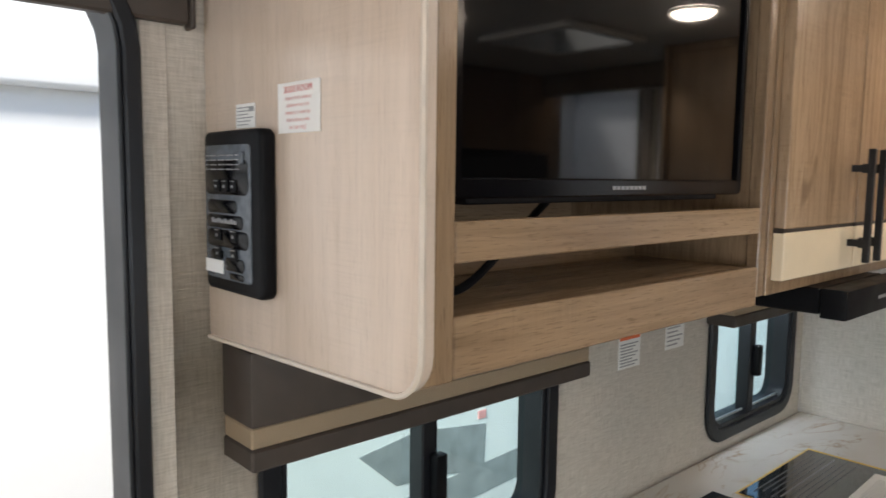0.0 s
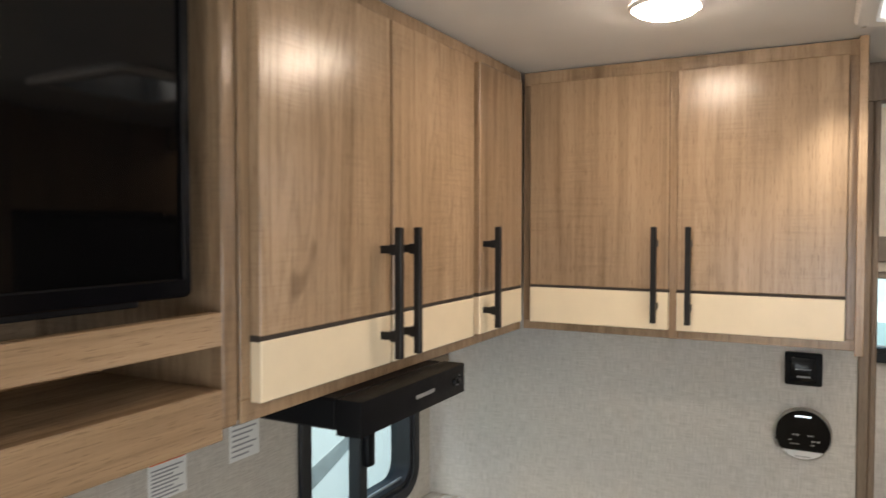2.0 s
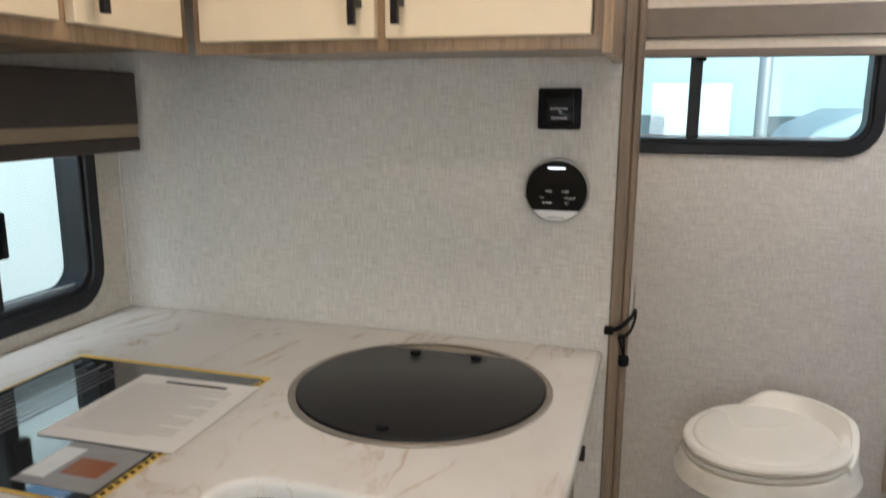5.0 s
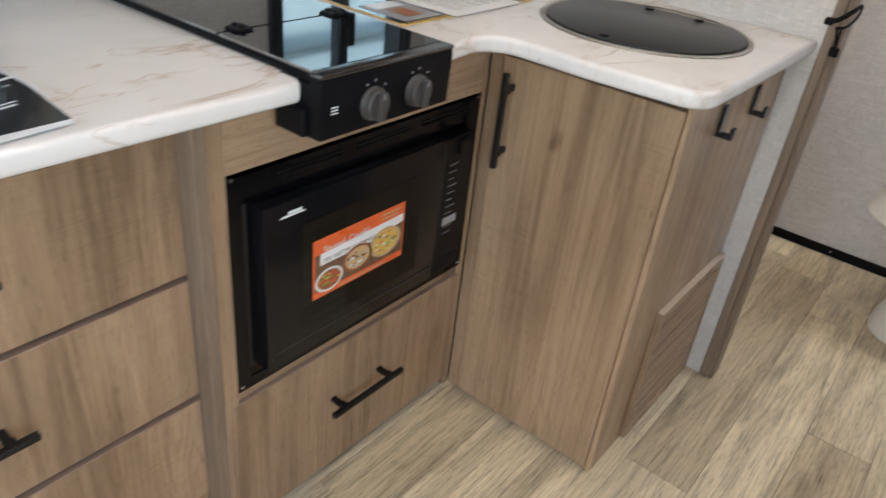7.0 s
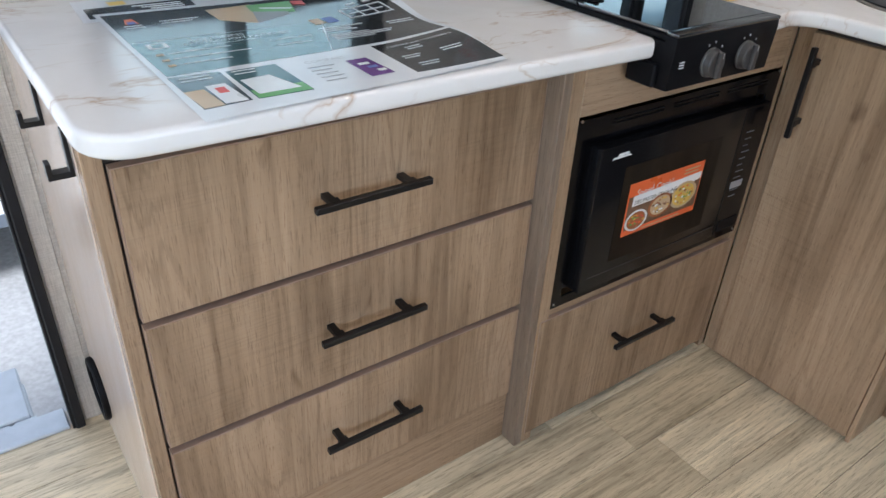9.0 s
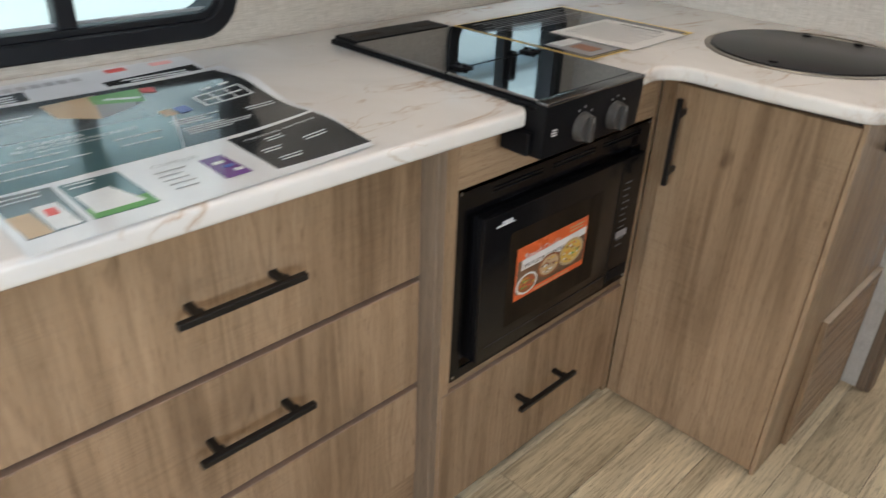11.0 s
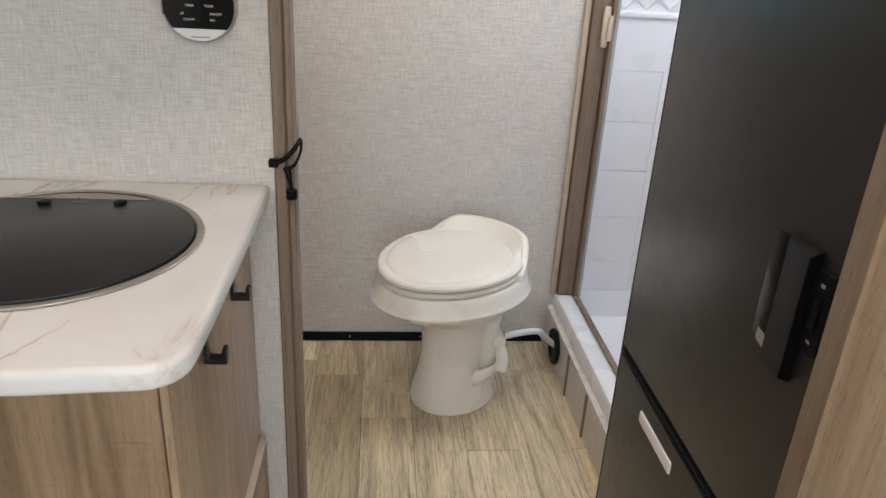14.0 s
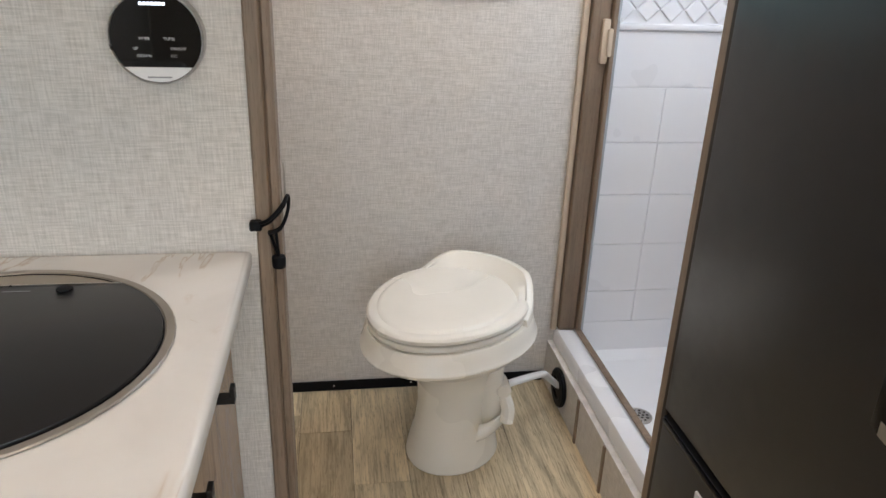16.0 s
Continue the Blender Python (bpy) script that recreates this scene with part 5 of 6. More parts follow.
for x0, n, step, y0, y1 in ((1.128, 2, 0.012, -1.790, -1.755), (1.118, 2, 0.012, -1.735, -1.672), (1.284, 1, 0.02, -1.775, -1.66), (1.310, 1, 0.02, -1.775, -1.64), (1.335, 1, 0.02, -1.775, -1.66), (1.285, 1, 0.02, -1.625, -1.54), (1.312, 1, 0.02, -1.625, -1.56),
                            (1.262, 3, 0.009, -1.535, -1.45), (1.300, 4, 0.008, -1.535, -1.42), (1.275, 2, 0.009, -1.420, -1.372), (1.392, 2, 0.011, -1.797, -1.748), (1.394, 2, 0.011, -1.728, -1.676), (1.425, 5, 0.014, -1.635, -1.585),
                            (1.408, 2, 0.008, -1.470, -1.435), (1.440, 2, 0.008, -1.495, -1.462), (1.440, 2, 0.008, -1.430, -1.385), (1.475, 2, 0.008, -1.490, -1.450)):
    print_rows(x0, n, step, y0, y1, ink="ink_grey" if x0 == 1.425 else "ink_white")
for x in (1.285, 1.311, 1.336):
    patch("picture", rect(x - 0.003, x + 0.005, -1.790, -1.780), 7, "ink_tan")
patch("picture", rect(1.232, 1.256, -1.790, -1.762), 6, "ink_white")
patch("picture", rect(1.236, 1.252, -1.784, -1.768), 7, "ink_teal")
for body, size, x, y, m in (("4-SEASONS", 0.017, 1.242, -1.690, "ink_white"), ("PROTECTION PACKAGE", 0.015, 1.258, -1.662, "ink_white"), ("MAXIMUM INSULATION", 0.008, 1.271, -1.675, "ink_white"),
                            ("COMPASS", 0.014, 1.408, -1.600, "ink_grey"), ("COMFORT AND CONVENIENCE", 0.0080, 1.398, -1.437, "ink_white")):
    words(body, size, x, y, m)

nt = thing("leaflet", (1.24, -0.52, 0.916), "yellow-edged dark leaflet lying on the worktop beside the cooktop", "leaflet")
sheet("leaf", 1.050, 1.437, -0.728, -0.312, 0.9160, "ink_yellow", None, "yellow border")
sheet("leaf_field", 1.056, 1.425, -0.722, -0.326, 0.9168, "film_dark", None, "dark printed field")
sheet("leaf_picture", 1.30, 1.42, -0.705, -0.600, 0.9174, "ink_grey")
sheet("leaf_picture", 1.345, 1.40, -0.675, -0.635, 0.9179, "ink_food")
sheet("leaf_picture", 1.30, 1.335, -0.690, -0.615, 0.9179, "ink_white")
for k in range(9):
    sheet("leaf_print", 1.075 + k * 0.013, 1.0775 + k * 0.013, -0.690 + 0.02 * (k % 3), -0.345 - 0.03 * (k % 2), 0.9174, "ink_grey" if k == 4 else "ink_dim")
for k in range(30):
    sheet("leaf_print", 1.425 + 0.003, 1.433, -0.715 + 0.013 * k, -0.708 + 0.013 * k, 0.9168, "ink_dark")
letter = thing("letter", (1.32, -0.47, 0.918), "white printed letter lying on the leaflet", "paper")
nt_keep, nt = nt, letter
lt = Matrix.Translation((1.338, -0.480, 0)) @ Matrix.Rotation(radians(1.5), 4, "Z")
bm = box(-0.108, 0.108, -0.116, 0.116, 0.9184, 0.9192, 0)
bmesh.ops.transform(bm, matrix=lt, verts=bm.verts)
part("letter_sheet", bm, "paper", letter)
lines = []
for k in range(20):
    w = 0.085 - 0.02 * ((k * 5) % 4 == 3)
    bm = box(-0.092, -0.092 + 2 * w, 0.078 - k * 0.0085, 0.0795 - k * 0.0085, 0.9193, 0.9195, 0)
    bmesh.ops.transform(bm, matrix=lt, verts=bm.verts)
    lines.append(bm)
bm = box(-0.05, 0.06, 0.090, 0.098, 0.9193, 0.9195, 0)
bmesh.ops.transform(bm, matrix=lt, verts=bm.verts)
part("letter_heading", bm, "ink_dark", letter)
part("letter_print", join(*lines), "ink_grey", letter)

for paper in (nt_keep, letter):
    paper.location.x -= 0.012

# ---- devices on the sink wall ----
th = thing("water_heater_dial", (1.852, -0.001, 1.155), "round black touch control with a silver rim on the linen wall", "control panel")
part("rim", hoop("y", 1.852, 1.215, -0.024, -0.001, 0.0585, 0.0550, 48, 0.002), "steel", th, "silver rim")
part("face", disc("y", 1.852, 1.215, -0.0225, -0.004, 0.0552, 48), "screen", th, "black glass face")
low = [(1.852 + 0.0548 * math.cos(a), 1.215 + 0.0548 * math.sin(a)) for a in [radians(221 + 98 * i / 16) for i in range(17)]]
part("lower_band", prism(low, "y", -0.0235, -0.0224), "white", th, "white lower band")
part("band_print", box(1.837, 1.867, -0.0239, -0.0236, 1.1655, 1.1675, 0), "ink_grey", th)
part("display", join(*[box(1.836 + k * 0.0046, 1.8395 + k * 0.0046, -0.0232, -0.0226, 1.2545, 1.2580, 0) for k in range(7)]), "led", th, "lit maker's badge")
for body, x, z in (("TIMER", 1.838, 1.214), ("TUNE", 1.868, 1.214), ("UP", 1.826, 1.202), ("DOWN", 1.836, 1.193), ("ON/OFF", 1.878, 1.202), ("F/C", 1.872, 1.193)):
    part("lettering", lettering(body, 0.0052, Matrix.Translation((x, -0.0229, z)) @ Matrix.Rotation(radians(90), 4, "X")), "ink_white", th, smooth=False)
sw = thing("wall_switch", (1.851, -0.001, 1.325), "square black wall switch plate under the wall cabinet", "switch")
part("plate", prism(rounded(1.813, 1.889, 1.325, 1.398, 0.005), "y", -0.018, -0.001, 0.003), "black", sw)
part("rocker", prism(rounded(1.824, 1.878, 1.334, 1.389, 0.003), "y", -0.021, -0.0175, 0.0015), "blackgloss", sw)
part("slot", box(1.838, 1.866, -0.0222, -0.0208, 1.3435, 1.3475, 0), "ink_grey", sw)
part("mark", join(*[box(1.836 + 0.0045 * k, 1.8395 + 0.0045 * k, -0.0218, -0.0208, 1.3605, 1.3635, 0) for k in range(7)]), "ink_grey", sw)

cord = thing("door_tie_cord", (1.99, -0.01, 0.89), "black elastic tie cord with toggle looped round the wood trim", "cord")
part("anchor", box(1.949, 1.966, -0.024, -0.009, 0.952, 0.966, 0.002), "black", cord)
for dz, dy in ((0.0, 0.0), (0.006, -0.006)):
    part("loop", tube([(1.962, -0.014 + dy, 0.957 + dz), (1.978, -0.022 + dy, 0.966 + dz), (1.996, -0.016 + dy, 0.985 + dz), (2.003, 0.000, 0.998), (2.002, 0.002, 0.975),
                       (1.992, -0.014 + dy, 0.955), (1.975, -0.022 + dy, 0.950)], 0.0026, 7), "black", cord)
for dx in (0.0, 0.009):
    part("tail", tube([(1.976 + dx, -0.020, 0.952), (1.982 + dx * 0.5, -0.019, 0.930), (1.987, -0.017, 0.912)], 0.0024, 7), "black", cord)
part("toggle", disc("z", 1.987, -0.017, 0.893, 0.912, 0.010, 14, 0.003), "black", cord, "black cord toggle")
part("hook_wire", tube([(1.999, -0.001, 0.995), (1.9995, 0.000, 1.03), (1.9985, 0.001, 1.045)], 0.0015, 6), "steel", cord)

# ---- refrigerator ----
fr = thing("refrigerator", (2.95, -0.26, 0.0), "black stainless refrigerator with a recessed grip and a lower freezer door", "refrigerator")
RX = 2.655
part("case", box(RX + 0.052, 3.26, -0.575, 0.048, 0.02, 1.72, 0.004), "black", fr)
FRY0, FRY1 = -0.560, 0.028
part("door", prism([(FRY1, 0.573), (FRY1, 1.70), (FRY0, 1.70), (FRY0, 0.573)], "x", RX, RX + 0.048, 0.004, 3), "fridge", fr, "tall black refrigerator door")
part("freezer_door", prism([(FRY1, 0.06), (FRY1, 0.557), (FRY0, 0.557), (FRY0, 0.06)], "x", RX, RX + 0.048, 0.004, 3), "fridge", fr, "black lower freezer door")
part("door_lip", box(RX - 0.0035, RX + 0.02, FRY0, FRY1 - 0.005, 0.544, 0.556, 0.003, 2), "blackgloss", fr)
part("freezer_grip", box(RX - 0.004, RX + 0.004, -0.276, -0.120, 0.488, 0.513, 0.003, 2), "shower", fr, "pale recessed freezer grip")
# Not hollowed: a dark plate paints the shaded recess, a pale one its highlight.
gp = part("grip_pocket", prism([(-0.412, 0.858), (-0.412, 1.008), (-0.456, 1.014), (-0.456, 0.842)], "x", RX - 0.0015, RX + 0.003, 0.001), "blackgloss", fr, "flat dark plate standing in for the shaded grip hollow")
part("pocket_foot", prism([(-0.426, 0.853), (-0.450, 0.8485), (-0.450, 0.868), (-0.426, 0.871)], "x", RX - 0.0022, RX - 0.0014), "sinkrim", gp, "pale patch painted as light caught in the grip hollow")
part("grip_bar", loft([[(RX - 0.001, -0.452, 0.842), (RX - 0.001, -0.452, 1.018), (RX - 0.001, -0.518, 1.018), (RX - 0.001, -0.518, 0.842)],
                       [(RX - 0.006, -0.452, 0.843), (RX - 0.006, -0.452, 1.017), (RX - 0.006, -0.517, 1.017), (RX - 0.006, -0.517, 0.843)],
                       [(RX - 0.009, -0.457, 0.848), (RX - 0.009, -0.457, 1.012), (RX - 0.018, -0.518, 1.012), (RX - 0.018, -0.518, 0.848)]]), "black", gp, "flat black pull bar")
lk = part("lock_plate", prism(rounded(-0.557, -0.519, 0.897, 1.002, 0.008), "x", RX - 0.006, RX + 0.002, 0.003), "black", fr, "black travel lock")
part("lock_slider", box(RX - 0.010, RX - 0.0055, -0.545, -0.531, 0.927, 0.970, 0.002), "blackgloss", lk)
part("lock_mark", box(RX - 0.0068, RX - 0.0058, -0.541, -0.534, 0.983, 0.9875, 0), "ink_grey", lk)
part("lock_mark", box(RX - 0.0068, RX - 0.0058, -0.541, -0.534, 0.910, 0.9135, 0), "ink_grey", lk)
part("latch", box(2.7515, 2.7545, 0.105, 0.130, 0.945, 1.015, 0.001), "black", trim, "small black door catch")
part("side_gasket", box(RX + 0.004, RX + 0.051, 0.0295, 0.044, 0.02, 1.72, 0.002), "dark", fr)
part("side_gasket", box(RX + 0.004, RX + 0.052, -0.575, -0.562, 0.02, 1.72, 0.002), "dark", fr)
pt = thing("tall_cabinet", (2.95, -0.9, 0), "tall oak cabinet panel beside the refrigerator", "cabinet")
part("stile", box(RX - 0.024, RX + 0.05, -0.640, -0.580, 0.0, ZC - 0.002, 0.003), "taupe", pt)
part("door", box(RX - 0.036, RX - 0.005, -1.04, -0.632, 0.06, ZC - 0.05, 0.003), "oak_lit", pt, "oak-grained tall door, coloured paler as lit from the entry")
part("body", box(RX - 0.004, XE - 0.002, -1.05, -0.582, 0.0, ZC - 0.003, 0), "oak_up", pt)
part("top_panel", box(RX + 0.01, XE - 0.002, -0.578, 0.048, 1.73, ZC - 0.003, 0.001), "oak_up", pt)

# ---- shower ----
pn = thing("shower_pan", (3.0, 0.56, 0), "white moulded shower pan with a raised curb and a drain", "shower pan")
curb = [(2.772, 0.150), (2.772, 0.186), (2.778, 0.198), (2.790, 0.202), (2.826, 0.200), (2.842, 0.190), (2.850, 0.120), (2.868, 0.084), (2.90, 0.078), (2.90, 0.06), (2.790, 0.06), (2.790, 0.150)]
part("curb", prism(curb, "y", 0.241, YB + 0.02, 0.0), "shower", pn, "raised white curb")
part("floor_pan", box(2.895, XE - 0.004, 0.241, YB + 0.045, 0.06, 0.079, 0.002), "shower", pn)
part("rear_cove", prism([(YB + 0.06, 0.079), (YB - 0.03, 0.079), (YB + 0.005, 0.10), (YB + 0.02, 0.20), (YB + 0.06, 0.20)], "x", 2.862, XE - 0.004), "shower", pn)
dn = part("drain", disc("z", 2.940, 0.668, 0.0795, 0.0835, 0.040, 32, 0.0015), "steel", pn, "round steel drain")
for r, n in ((0.0, 1), (0.013, 6), (0.026, 11)):
    for i in range(n):
        a = 2 * math.pi * i / n
        part("drain_hole", disc("z", 2.940 + r * math.cos(a), 0.668 + r * math.sin(a), 0.0836, 0.0841, 0.0042, 10), "dark", dn)
skt = thing("shower_skirt", (2.755, 0.55, 0), "greige panel skirt below the shower curb, with thin battens", "panel")
part("panel", box(2.752, 2.772, 0.241, YB - 0.002, 0.0, 0.152, 0.001), "linen", skt)
for y in (0.668, 0.456):
    part("batten", box(2.7465, 2.7525, y - 0.006, y + 0.006, 0.0, 0.150, 0.001), "taupe", skt)
for y, z in ((0.655, 0.02), (0.470, 0.03)):
    part("screw", disc("x", y, z, 2.7512, 2.7522, 0.003, 8), "steel", skt)
fl = thing("hose_collar", (2.75, 0.85, 0.03), "round black hose collar in the shower skirt", "pipe collar")
part("rim", hoop("x", 0.836, 0.083, 2.738, 2.752, 0.062, 0.034, 36, 0.004), "black", fl)
part("cup", disc("x", 0.836, 0.083, 2.744, 2.751, 0.036, 28), "dark", fl)

sr = thing("shower_surround", (3.1, YB + 0.04, 0.2), "white moulded tile-pattern shower surround", "shower wall")
part("backing", box(2.862, XE - 0.004, YB + 0.022, YB + 0.045, 0.19, 2.10, 0), "shower", sr)
part("side_wall", box(XE - 0.024, XE - 0.004, 0.241, YB + 0.022, 0.079, 2.10, 0), "shower", sr)
part("near_wall", box(2.87, XE - 0.024, 0.239, 0.259, 0.079, 2.10, 0), "shower", sr)
for iz in range(5):
    z0, z1 = (0.200, 0.315) if iz == 0 else (0.315 + 0.166 * (iz - 1), 0.315 + 0.166 * iz)
    for x0, x1 in ((2.862, 3.045), (3.045, 3.215), (3.215, XE - 0.026)):
        part("tile", prism([(x0 + 0.0008, z0 + 0.0008), (x1 - 0.0008, z0 + 0.0008), (x1 - 0.0008, z1 - 0.0008), (x0 + 0.0008, z1 - 0.0008)], "y", YB + 0.0195, YB + 0.0225, 0.0018, 1), "shower", sr, smooth=False)
part("upper_band", box(2.862, XE - 0.026, YB + 0.0195, YB + 0.0225, 0.981, 1.140, 0.001), "shower", sr)
part("border", box(2.862, XE - 0.026, YB + 0.012, YB + 0.0225, 1.142, 1.160, 0.004, 2), "shower", sr)
for k in range(7):
    for step_ in (0, 1):
        cx, cz = 2.885 + 0.072 * k + 0.036 * step_, 1.198 + 0.036 * step_
        part("diamond_tile", prism([(cx - 0.034, cz), (cx, cz - 0.034), (cx + 0.034, cz), (cx, cz + 0.034)], "y", YB + 0.016, YB + 0.0225, 0.003, 1), "shower", sr)
fm = thing("shower_enclosure", (2.82, 0.99, 0.2), "taupe shower door frame with a wall strip and a catch", "shower frame")
part("wall_strip", box(2.757, 2.776, YB - 0.016, YB - 0.0005, 0.196, 2.09, 0.004, 2), "brass", fm, "pale corner strip")
part("jamb", box(2.778, 2.832, YB - 0.030, YB - 0.0005, 0.203, 2.09, 0.003), "taupe", fm)
part("jamb", box(2.834, 2.848, YB - 0.046, YB + 0.01, 0.200, 2.09, 0.004, 2), "taupe", fm)
part("channel", box(2.846, 2.860, YB - 0.032, YB + 0.012, 0.198, 2.09, 0.002), "zinc", fm)
part("sill_track", box(2.832, 2.852, 0.241, YB - 0.03, 0.2005, 0.207, 0.002), "taupe", fm)
part("catch", prism(rounded(2.808, 2.828, 1.055, 1.175, 0.006), "y", YB - 0.046, YB - 0.030, 0.002), "brass", fm, "beige plastic catch")
part("catch_lever", prism(rounded(2.822, 2.836, 1.075, 1.150, 0.005), "y", YB - 0.054, YB - 0.040, 0.002), "brass", fm)

# ---- toilet ----
tl = thing("toilet", (2.40, 0.69, 0.0), "bone porcelain camper toilet with its lid down and a foot pedal", "toilet")
FAC = Vector((-0.70, -0.714, 0))
SID = Vector((0.714, -0.70, 0))


def oval(c, z, a, b, n=48, egg=0.10, tilt=0.0):
    """An egg-shaped ring at height z: half length a along the facing way, half width b; tilt raises its rear."""
    out = []
    for i in range(n):
        t = 2 * math.pi * i / n
        u, v = math.cos(t), math.sin(t)
        p = Vector((c[0], c[1], z)) + FAC * (a * u) + SID * (b * v * (1 - egg * u))
        p.z -= tilt * u
        out.append(p)
    return out


CB, CS = (2.403, 0.700), (2.374, 0.679)
lerp = lambda f: (CB[0] + (CS[0] - CB[0]) * f, CB[1] + (CS[1] - CB[1]) * f)
body = [oval(CB, 0.0, 0.140, 0.124, egg=0.05), oval(CB, 0.006, 0.143, 0.127, egg=0.05), oval(CB, 0.045, 0.136, 0.120, egg=0.05), oval(CB, 0.100, 0.118, 0.104, egg=0.03), oval(CB, 0.160, 0.107, 0.097, egg=0.02),
        oval(CB, 0.235, 0.108, 0.100, egg=0.02), oval(lerp(0.2), 0.290, 0.122, 0.116), oval(lerp(0.5), 0.318, 0.152, 0.142), oval(lerp(0.8), 0.350, 0.204, 0.180), oval(CS, 0.374, 0.238, 0.203), oval(CS, 0.388, 0.257, 0.217),
        oval(CS, 0.393, 0.262, 0.221), oval(CS, 0.397, 0.262, 0.221), oval(CS, 0.401, 0.259, 0.218), oval(CS, 0.420, 0.253, 0.213), oval(CS, 0.440, 0.247, 0.208), oval(CS, 0.446, 0.242, 0.204), oval(CS, 0.448, 0.225, 0.188)]
part("bowl", loft(body), "bone", tl, "bone porcelain bowl and pedestal")
CL = (CS[0] + FAC.x * 0.008, CS[1] + FAC.y * 0.008)
part("seat", loft([oval(CL, 0.4485, 0.226, 0.190), oval(CL, 0.451, 0.232, 0.196), oval(CL, 0.458, 0.234, 0.198), oval(CL, 0.465, 0.231, 0.195), oval(CL, 0.467, 0.222, 0.186)]), "bone", tl, "bone plastic seat")
part("lid", loft([oval(CL, 0.4695, 0.228, 0.192), oval(CL, 0.473, 0.235, 0.199), oval(CL, 0.481, 0.235, 0.199), oval(CL, 0.487, 0.230, 0.194), oval(CL, 0.4895, 0.221, 0.185), oval(CL, 0.4895, 0.212, 0.176),
                  oval(CL, 0.490, 0.208, 0.172), oval(CL, 0.4945, 0.203, 0.167), oval(CL, 0.497, 0.194, 0.158), oval(CL, 0.498, 0.150, 0.122), oval(CL, 0.498, 0.08, 0.066)]), "bone", tl, "bone plastic lid, closed")
sec = []
for i in range(41):
    t = radians(180 - 74 + 148 * i / 40)
    u, v = math.cos(t), math.sin(t)
    f = min(1.0, min(i, 40 - i) / 11.0)
    e = f * f * (3 - 2 * f)
    out, mid_, inn = (Vector((CS[0], CS[1], 0)) + FAC * (a * u) + SID * (b * v * (1 - 0.1 * u)) for a, b in ((0.246, 0.206), (0.220, 0.184), (0.186, 0.152)))
    h = 0.466 + 0.068 * e
    lift_ = lambda p, z: Vector((p.x, p.y, z))
    sec.append([lift_(out, 0.428), lift_(out, h - 0.014), lift_(out.lerp(mid_, 0.12), h - 0.004), lift_(out.lerp(mid_, 0.40), h), lift_(out.lerp(mid_, 0.85), h - 0.001),
                lift_(mid_, h - 0.006), lift_(mid_.lerp(inn, 0.5), 0.487 + 0.026 * e), lift_(inn, 0.485 + 0.012 * e), lift_(inn, 0.470)])
part("hinge_cover", loft(sec), "bone", tl, "raised rear hinge cover")
part("mount", disc("z", 2.50, 0.645, 0.105, 0.300, 0.030, 20, 0.004), "bone", tl)
part("pedal", loft([[Vector((2.452 + 0.018 * k, 0.572 + 0.006 * k * k * 0.4, 0.135 + 0.003 * k)) + Vector((0.010 * math.cos(a), (0.030 - 0.0035 * k) * math.cos(a), 0.020 * math.sin(a))) for a in [2 * math.pi * i / 12 for i in range(12)]] for k in range(6)]), "bone", tl, "bone foot pedal")
part("pedal_arm", tube([(2.535, 0.60, 0.145), (2.540, 0.61, 0.180), (2.530, 0.63, 0.215)], 0.019, 10), "bone", tl)
part("valve", disc("y", 2.527, 0.235, 0.610, 0.675, 0.021, 18, 0.004), "bone", tl)
part("vacuum_pipe", tube([(2.522, 0.672, 0.235), (2.532, 0.690, 0.30), (2.530, 0.700, 0.39)], 0.012, 10), "bone", tl)
part("coupling", disc("x", 0.665, 0.222, 2.526, 2.552, 0.013, 14, 0.002), "black", tl)
hose = solid("water_hose", tube([(2.524, 0.657, 0.222), (2.580, 0.672, 0.228), (2.66, 0.750, 0.190), (2.70, 0.818, 0.135), (2.735, 0.837, 0.096), (2.750, 0.837, 0.086)], 0.0105, 10), "white",
             "white flexible water hose from toilet to wall collar", "hose", origin=(2.65, 0.75, 0.1))

tl.location += Vector((-0.018, -0.008, 0.0))

# ---- ceiling fittings ----
for x, y in PUCKS:
    zc = ZC if y < 0 else 2.10
    lamp = thing("ceiling_light", (x, y, zc - 0.012), "round flush ceiling light with a warm glowing diffuser", "ceiling light", "flush ceiling lights")
    part("rim", hoop("z", x, y, zc - 0.010, zc - 0.001, 0.058, 0.050, 36, 0.003), "white", lamp)
    dome = [[Vector((x + r * math.cos(a), y + r * math.sin(a), zc - d)) for a in [2 * math.pi * i / 32 for i in range(32)]]
            for r, d in ((0.0496, 0.003), (0.0490, 0.010), (0.044, 0.016), (0.034, 0.020), (0.018, 0.0225), (0.004, 0.023))]
    part("diffuser", loft(dome), "diffuser" if y < 0 else "bath_diffuser", lamp, "glowing domed diffuser")
rv = thing("roof_vent", (2.1, -0.58, ZC - 0.02), "square white roof vent with a pale translucent dome", "roof vent")
part("frame", ring(rounded(*VENT, 0.03), rounded(VENT[0] + 0.035, VENT[1] - 0.035, VENT[2] + 0.035, VENT[3] - 0.035, 0.015), "z", ZC - 0.018, ZC - 0.0005, 0.005), "white", rv)
part("throat", ring(rounded(VENT[0] + 0.031, VENT[1] - 0.031, VENT[2] + 0.031, VENT[3] - 0.031, 0.016), rounded(VENT[0] + 0.036, VENT[1] - 0.036, VENT[2] + 0.036, VENT[3] - 0.036, 0.015), "z", ZC - 0.01, ZC + 0.12), "white", rv)
dome = part("dome", slab("z", ZC + 0.12, ZC + 0.125, VENT[0] + 0.02, VENT[1] - 0.02, VENT[2] + 0.02, VENT[3] - 0.02), "dome", rv, "pale translucent dome")
dome.visible_shadow = False
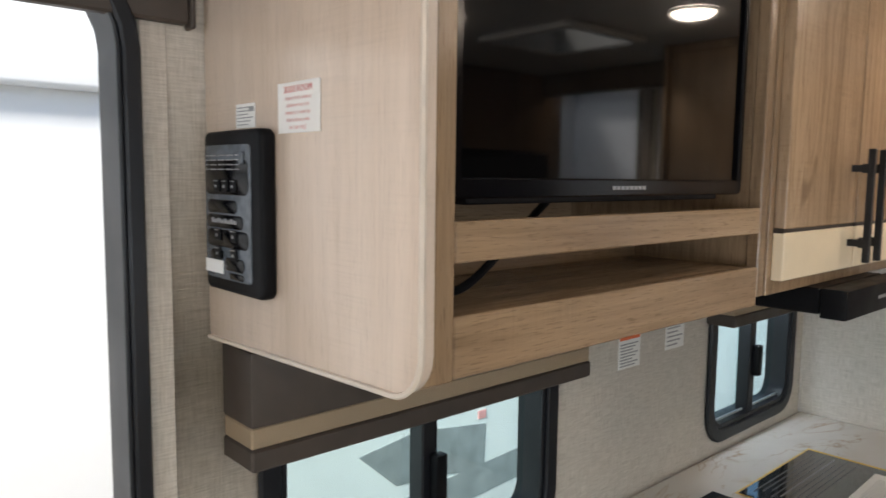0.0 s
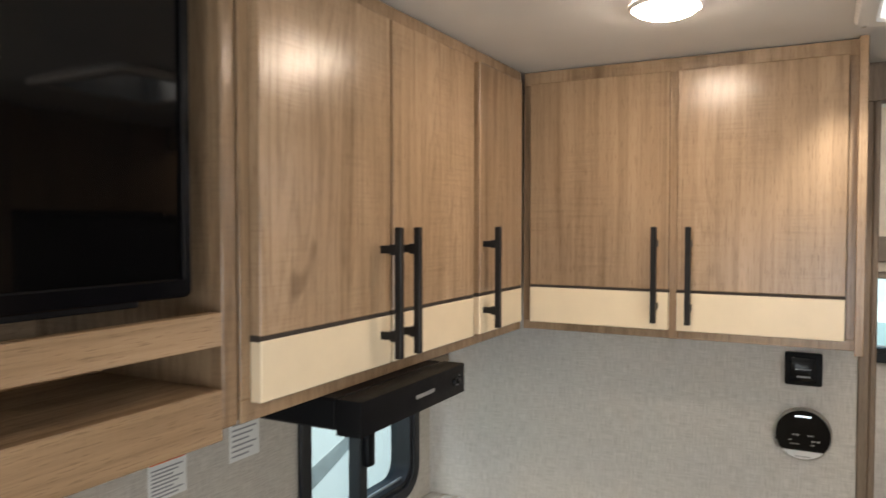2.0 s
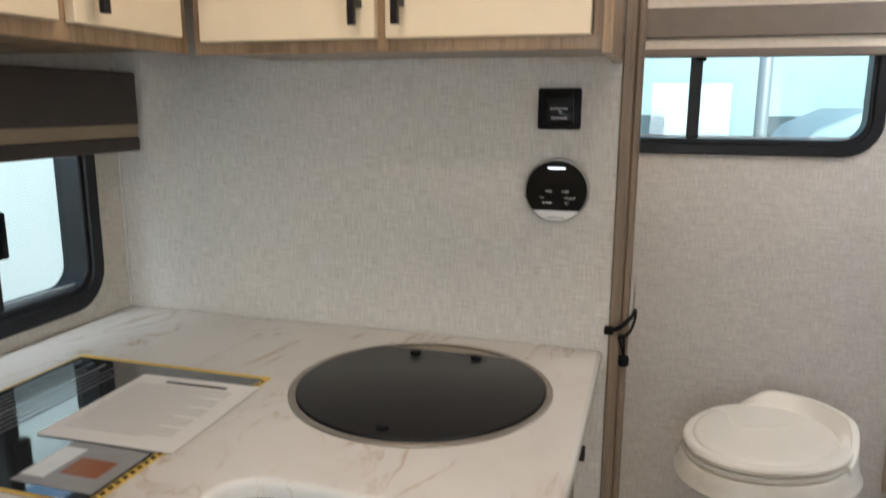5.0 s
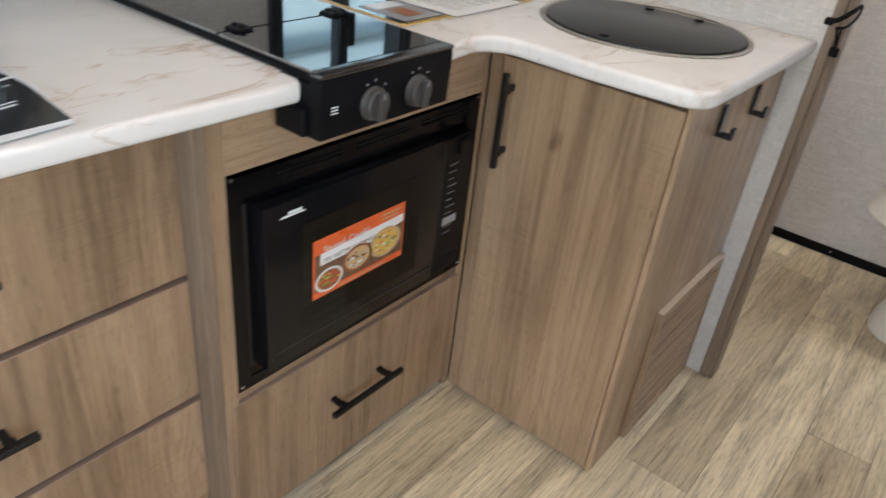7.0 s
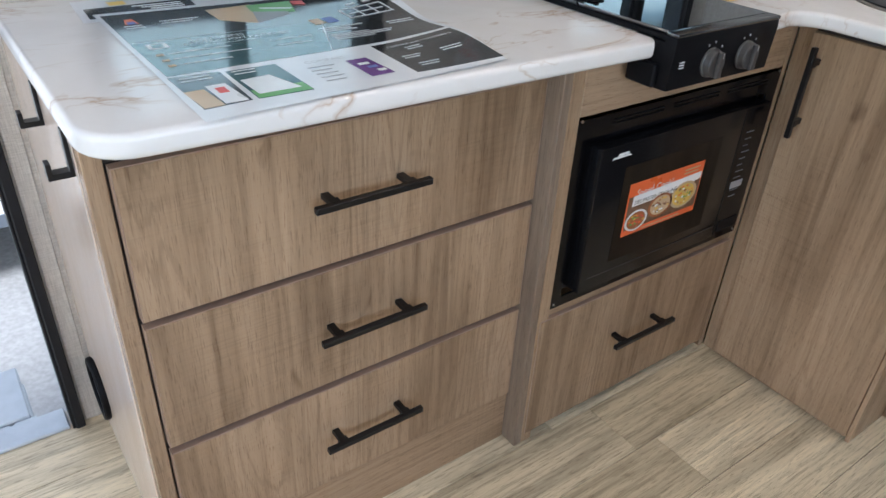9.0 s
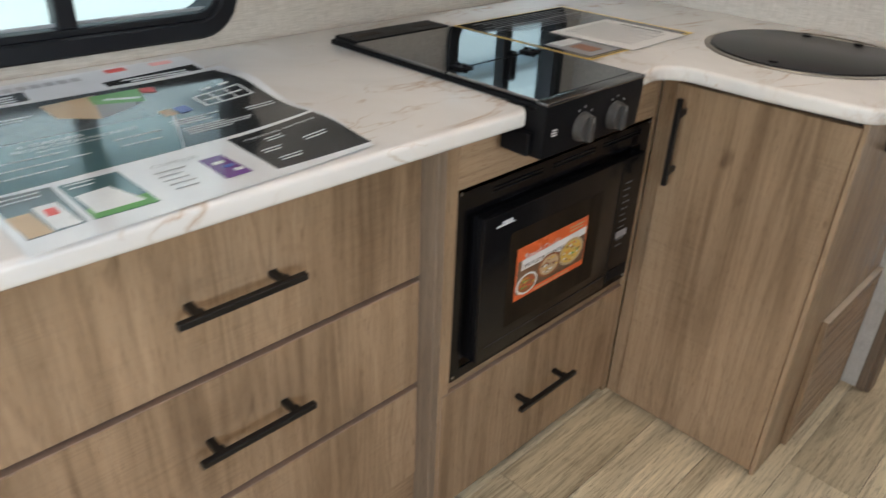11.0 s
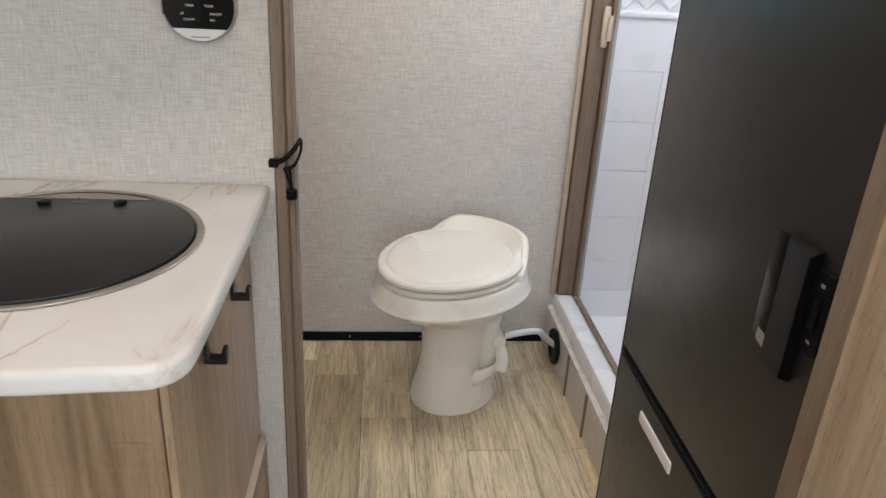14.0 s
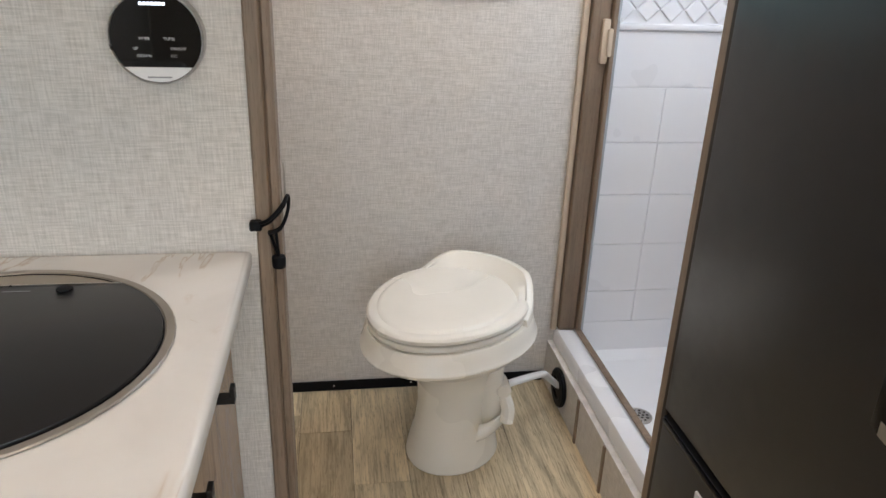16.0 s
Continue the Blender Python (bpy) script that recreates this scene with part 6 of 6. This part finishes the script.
for sx, sy in ((VENT[0] + 0.015, VENT[3] - 0.015), (VENT[1] - 0.015, VENT[3] - 0.015)):
    part("screw", disc("z", sx, sy, ZC - 0.020, ZC - 0.018, 0.004, 10), "steel", rv)

# ---- outdoors ----
solid("ground", slab("z", -0.85, -0.75, -400, 400, -400, 400), "asphalt", "pale grey concrete lot reaching the horizon", kind="structure")


def trailer(x0, x1, y0, y1, band_z, label):
    ob = thing("trailer", ((x0 + x1) / 2, (y0 + y1) / 2, -0.75), label, "trailer", "parked trailers")
    part("body", box(x0, x1, y0, y1, -0.25, 2.45, 0.06, 3), "farside", ob, "pale blue-grey trailer body")
    part("band", box(x0 - 0.006, x1 + 0.006, y0 - 0.006, y1 + 0.006, band_z, band_z + 0.30, 0), "siding", ob, "white band")
    long_y = (y1 - y0) > (x1 - x0)
    n = 3
    for k in range(n):
        if long_y:
            c = y0 + (y1 - y0) * (k + 0.6) / n
            part("window", box(x1 + 0.001, x1 + 0.02, c - 0.4, c + 0.4, 0.75, 1.20, 0.01), "tinted", ob)
        else:
            c = x0 + (x1 - x0) * (k + 0.6) / n
            part("window", box(c - 0.4, c + 0.4, y0 - 0.02, y0 - 0.001, 0.75, 1.20, 0.01), "tinted", ob)
    for f in (0.45, 0.6):
        if long_y:
            part("wheel", disc("x", y0 + (y1 - y0) * f, -0.42, x1 - 0.22, x1 + 0.01, 0.33, 24, 0.02), "tyre", ob)
        else:
            part("wheel", disc("y", x0 + (x1 - x0) * f, -0.42, y0 - 0.01, y0 + 0.22, 0.33, 24, 0.02), "tyre", ob)


near = thing("trailer", (-2.1, -0.4, -0.75), "white travel trailer with grey decals parked close alongside", "trailer", "parked trailers")
part("body", box(-3.3, -0.95, -6.0, 5.2, -0.42, 2.42, 0.05, 3), "siding", near, "white trailer body")
part("awning", box(-0.955, -0.88, -5.6, 4.0, 1.90, 2.06, 0.02, 3), "siding", near, "white rolled awning")
part("gutter", box(-0.95, -0.93, -6.0, 5.2, 2.33, 2.37, 0.004), "zinc", near)
part("decal", prism([(-0.36, 0.29), (0.0, 0.335), (0.50, 0.265), (0.49, 0.0), (0.19, 0.055), (-0.13, 0.085)], "x", -0.951, -0.945), "decal", near, "grey decal")
part("decal", prism([(-0.9, -0.10), (0.1, 0.02), (1.6, 0.10), (3.2, 0.55), (1.6, -0.06), (0.1, -0.16)], "x", -0.951, -0.946), "decal", near, "grey swoosh decal")
part("decal", prism([(0.44, 0.30), (0.50, 0.30), (0.50, 0.345), (0.44, 0.345)], "x", -0.951, -0.944), "ink_pink", near, "small red emblem")
part("skirt_line", box(-0.951, -0.940, -6.0, 5.2, -0.42, -0.36, 0.002), "band", near)
for f in (0.1, 1.1):
    part("wheel", disc("x", f, -0.42, -1.17, -0.96, 0.33, 24, 0.02), "tyre", near)
trailer(-2.0, 5.0, 11.0, 13.4, 0.2, "pale travel trailer parked behind with a white band")
trailer(6.0, 12.5, 9.0, 11.4, 0.5, "pale travel trailer parked behind with a white band")

van = thing("parked_van", (4.2, 6.0, -0.75), "pale blue-white van parked behind the trailer", "van")
side = [(2.3, -0.42), (2.3, 0.28), (2.75, 0.52), (3.25, 1.18), (3.6, 1.34), (6.6, 1.36), (6.75, 1.20), (6.75, -0.42)]
part("body", prism(side, "y", 5.1, 6.9, 0.06, 3), "farside", van, "pale blue van body")
part("side_window", prism([(3.0, 0.58), (3.42, 1.12), (4.15, 1.12), (4.15, 0.58)], "y", 5.082, 5.099, 0.006), "tinted", van)
part("side_window", prism([(4.35, 0.58), (4.35, 1.12), (5.6, 1.12), (5.6, 0.58)], "y", 5.082, 5.099, 0.006), "tinted", van)
part("door_seam", box(4.24, 4.25, 5.094, 5.099, -0.30, 1.20, 0), "band", van)
part("mirror", box(2.95, 3.12, 4.90, 5.09, 0.58, 0.80, 0.02, 2), "tyre", van)
for wx in (3.0, 5.9):
    wheel = part("wheel", disc("y", wx, -0.42, 5.08, 5.30, 0.33, 28, 0.03), "tyre", van)
    part("rim", disc("y", wx, -0.42, 5.06, 5.085, 0.19, 24, 0.01), "zinc", wheel)
post = thing("lot_post", (2.72, 4.2, -0.75), "grey steel post standing on the lot", "post")
part("pole", disc("z", 2.72, 4.2, -0.75, 2.6, 0.045, 20, 0.004), "zinc", post)
part("band", disc("z", 2.72, 4.2, 0.98, 1.03, 0.052, 20, 0.003), "tinted", post)

# ---- floor boards ----
solid("subfloor", slab("z", -0.06, -0.004, XW - 0.05, XE + 0.05, -4.25, YB + 0.1), "joint", "dark joint layer under the vinyl boards", kind="structure")
floor = thing("floor", (2.0, -1.5, -0.004), "grey-tan wood-look vinyl plank floor", "floor", kind="structure")
PW, made = 0.152, {}
rf = random.Random(3)
for c in range(-10, 7):
    x0 = 2.405 + PW * c
    x1 = min(x0 + PW, XE)
    x0 = max(x0, XW - 0.0)
    if x1 - x0 < 0.02:
        continue
    start = {0: 0.40, -6: -0.975, -5: -0.91, -4: -0.34, -3: -0.43, -2: 0.553, -1: -0.02}.get(c, rf.uniform(-0.6, 0.6))
    cuts = [y for y in (start + 1.22 * k for k in range(-5, 5)) if -4.1 < y < YB - 0.05]
    ends = [-4.2] + cuts + [YB]
    for a, b in zip(ends, ends[1:]):
        key = (round(x1 - x0, 4), round(b - a, 4))
        if key not in made:
            bm = box(-key[0] / 2 + 0.0006, key[0] / 2 - 0.0006, -key[1] / 2 + 0.0006, key[1] / 2 - 0.0006, 0, 0.004, 0.0008)
            me = bpy.data.meshes.new("plank")
            bm.to_mesh(me)
            bm.free()
            me.materials.append(M["plank"])
            made[key] = me
        ob = new("plank", made[key])
        ob.parent = floor
        ob.location = ((x0 + x1) / 2 - 2.0, (a + b) / 2 + 1.5, 0.0)
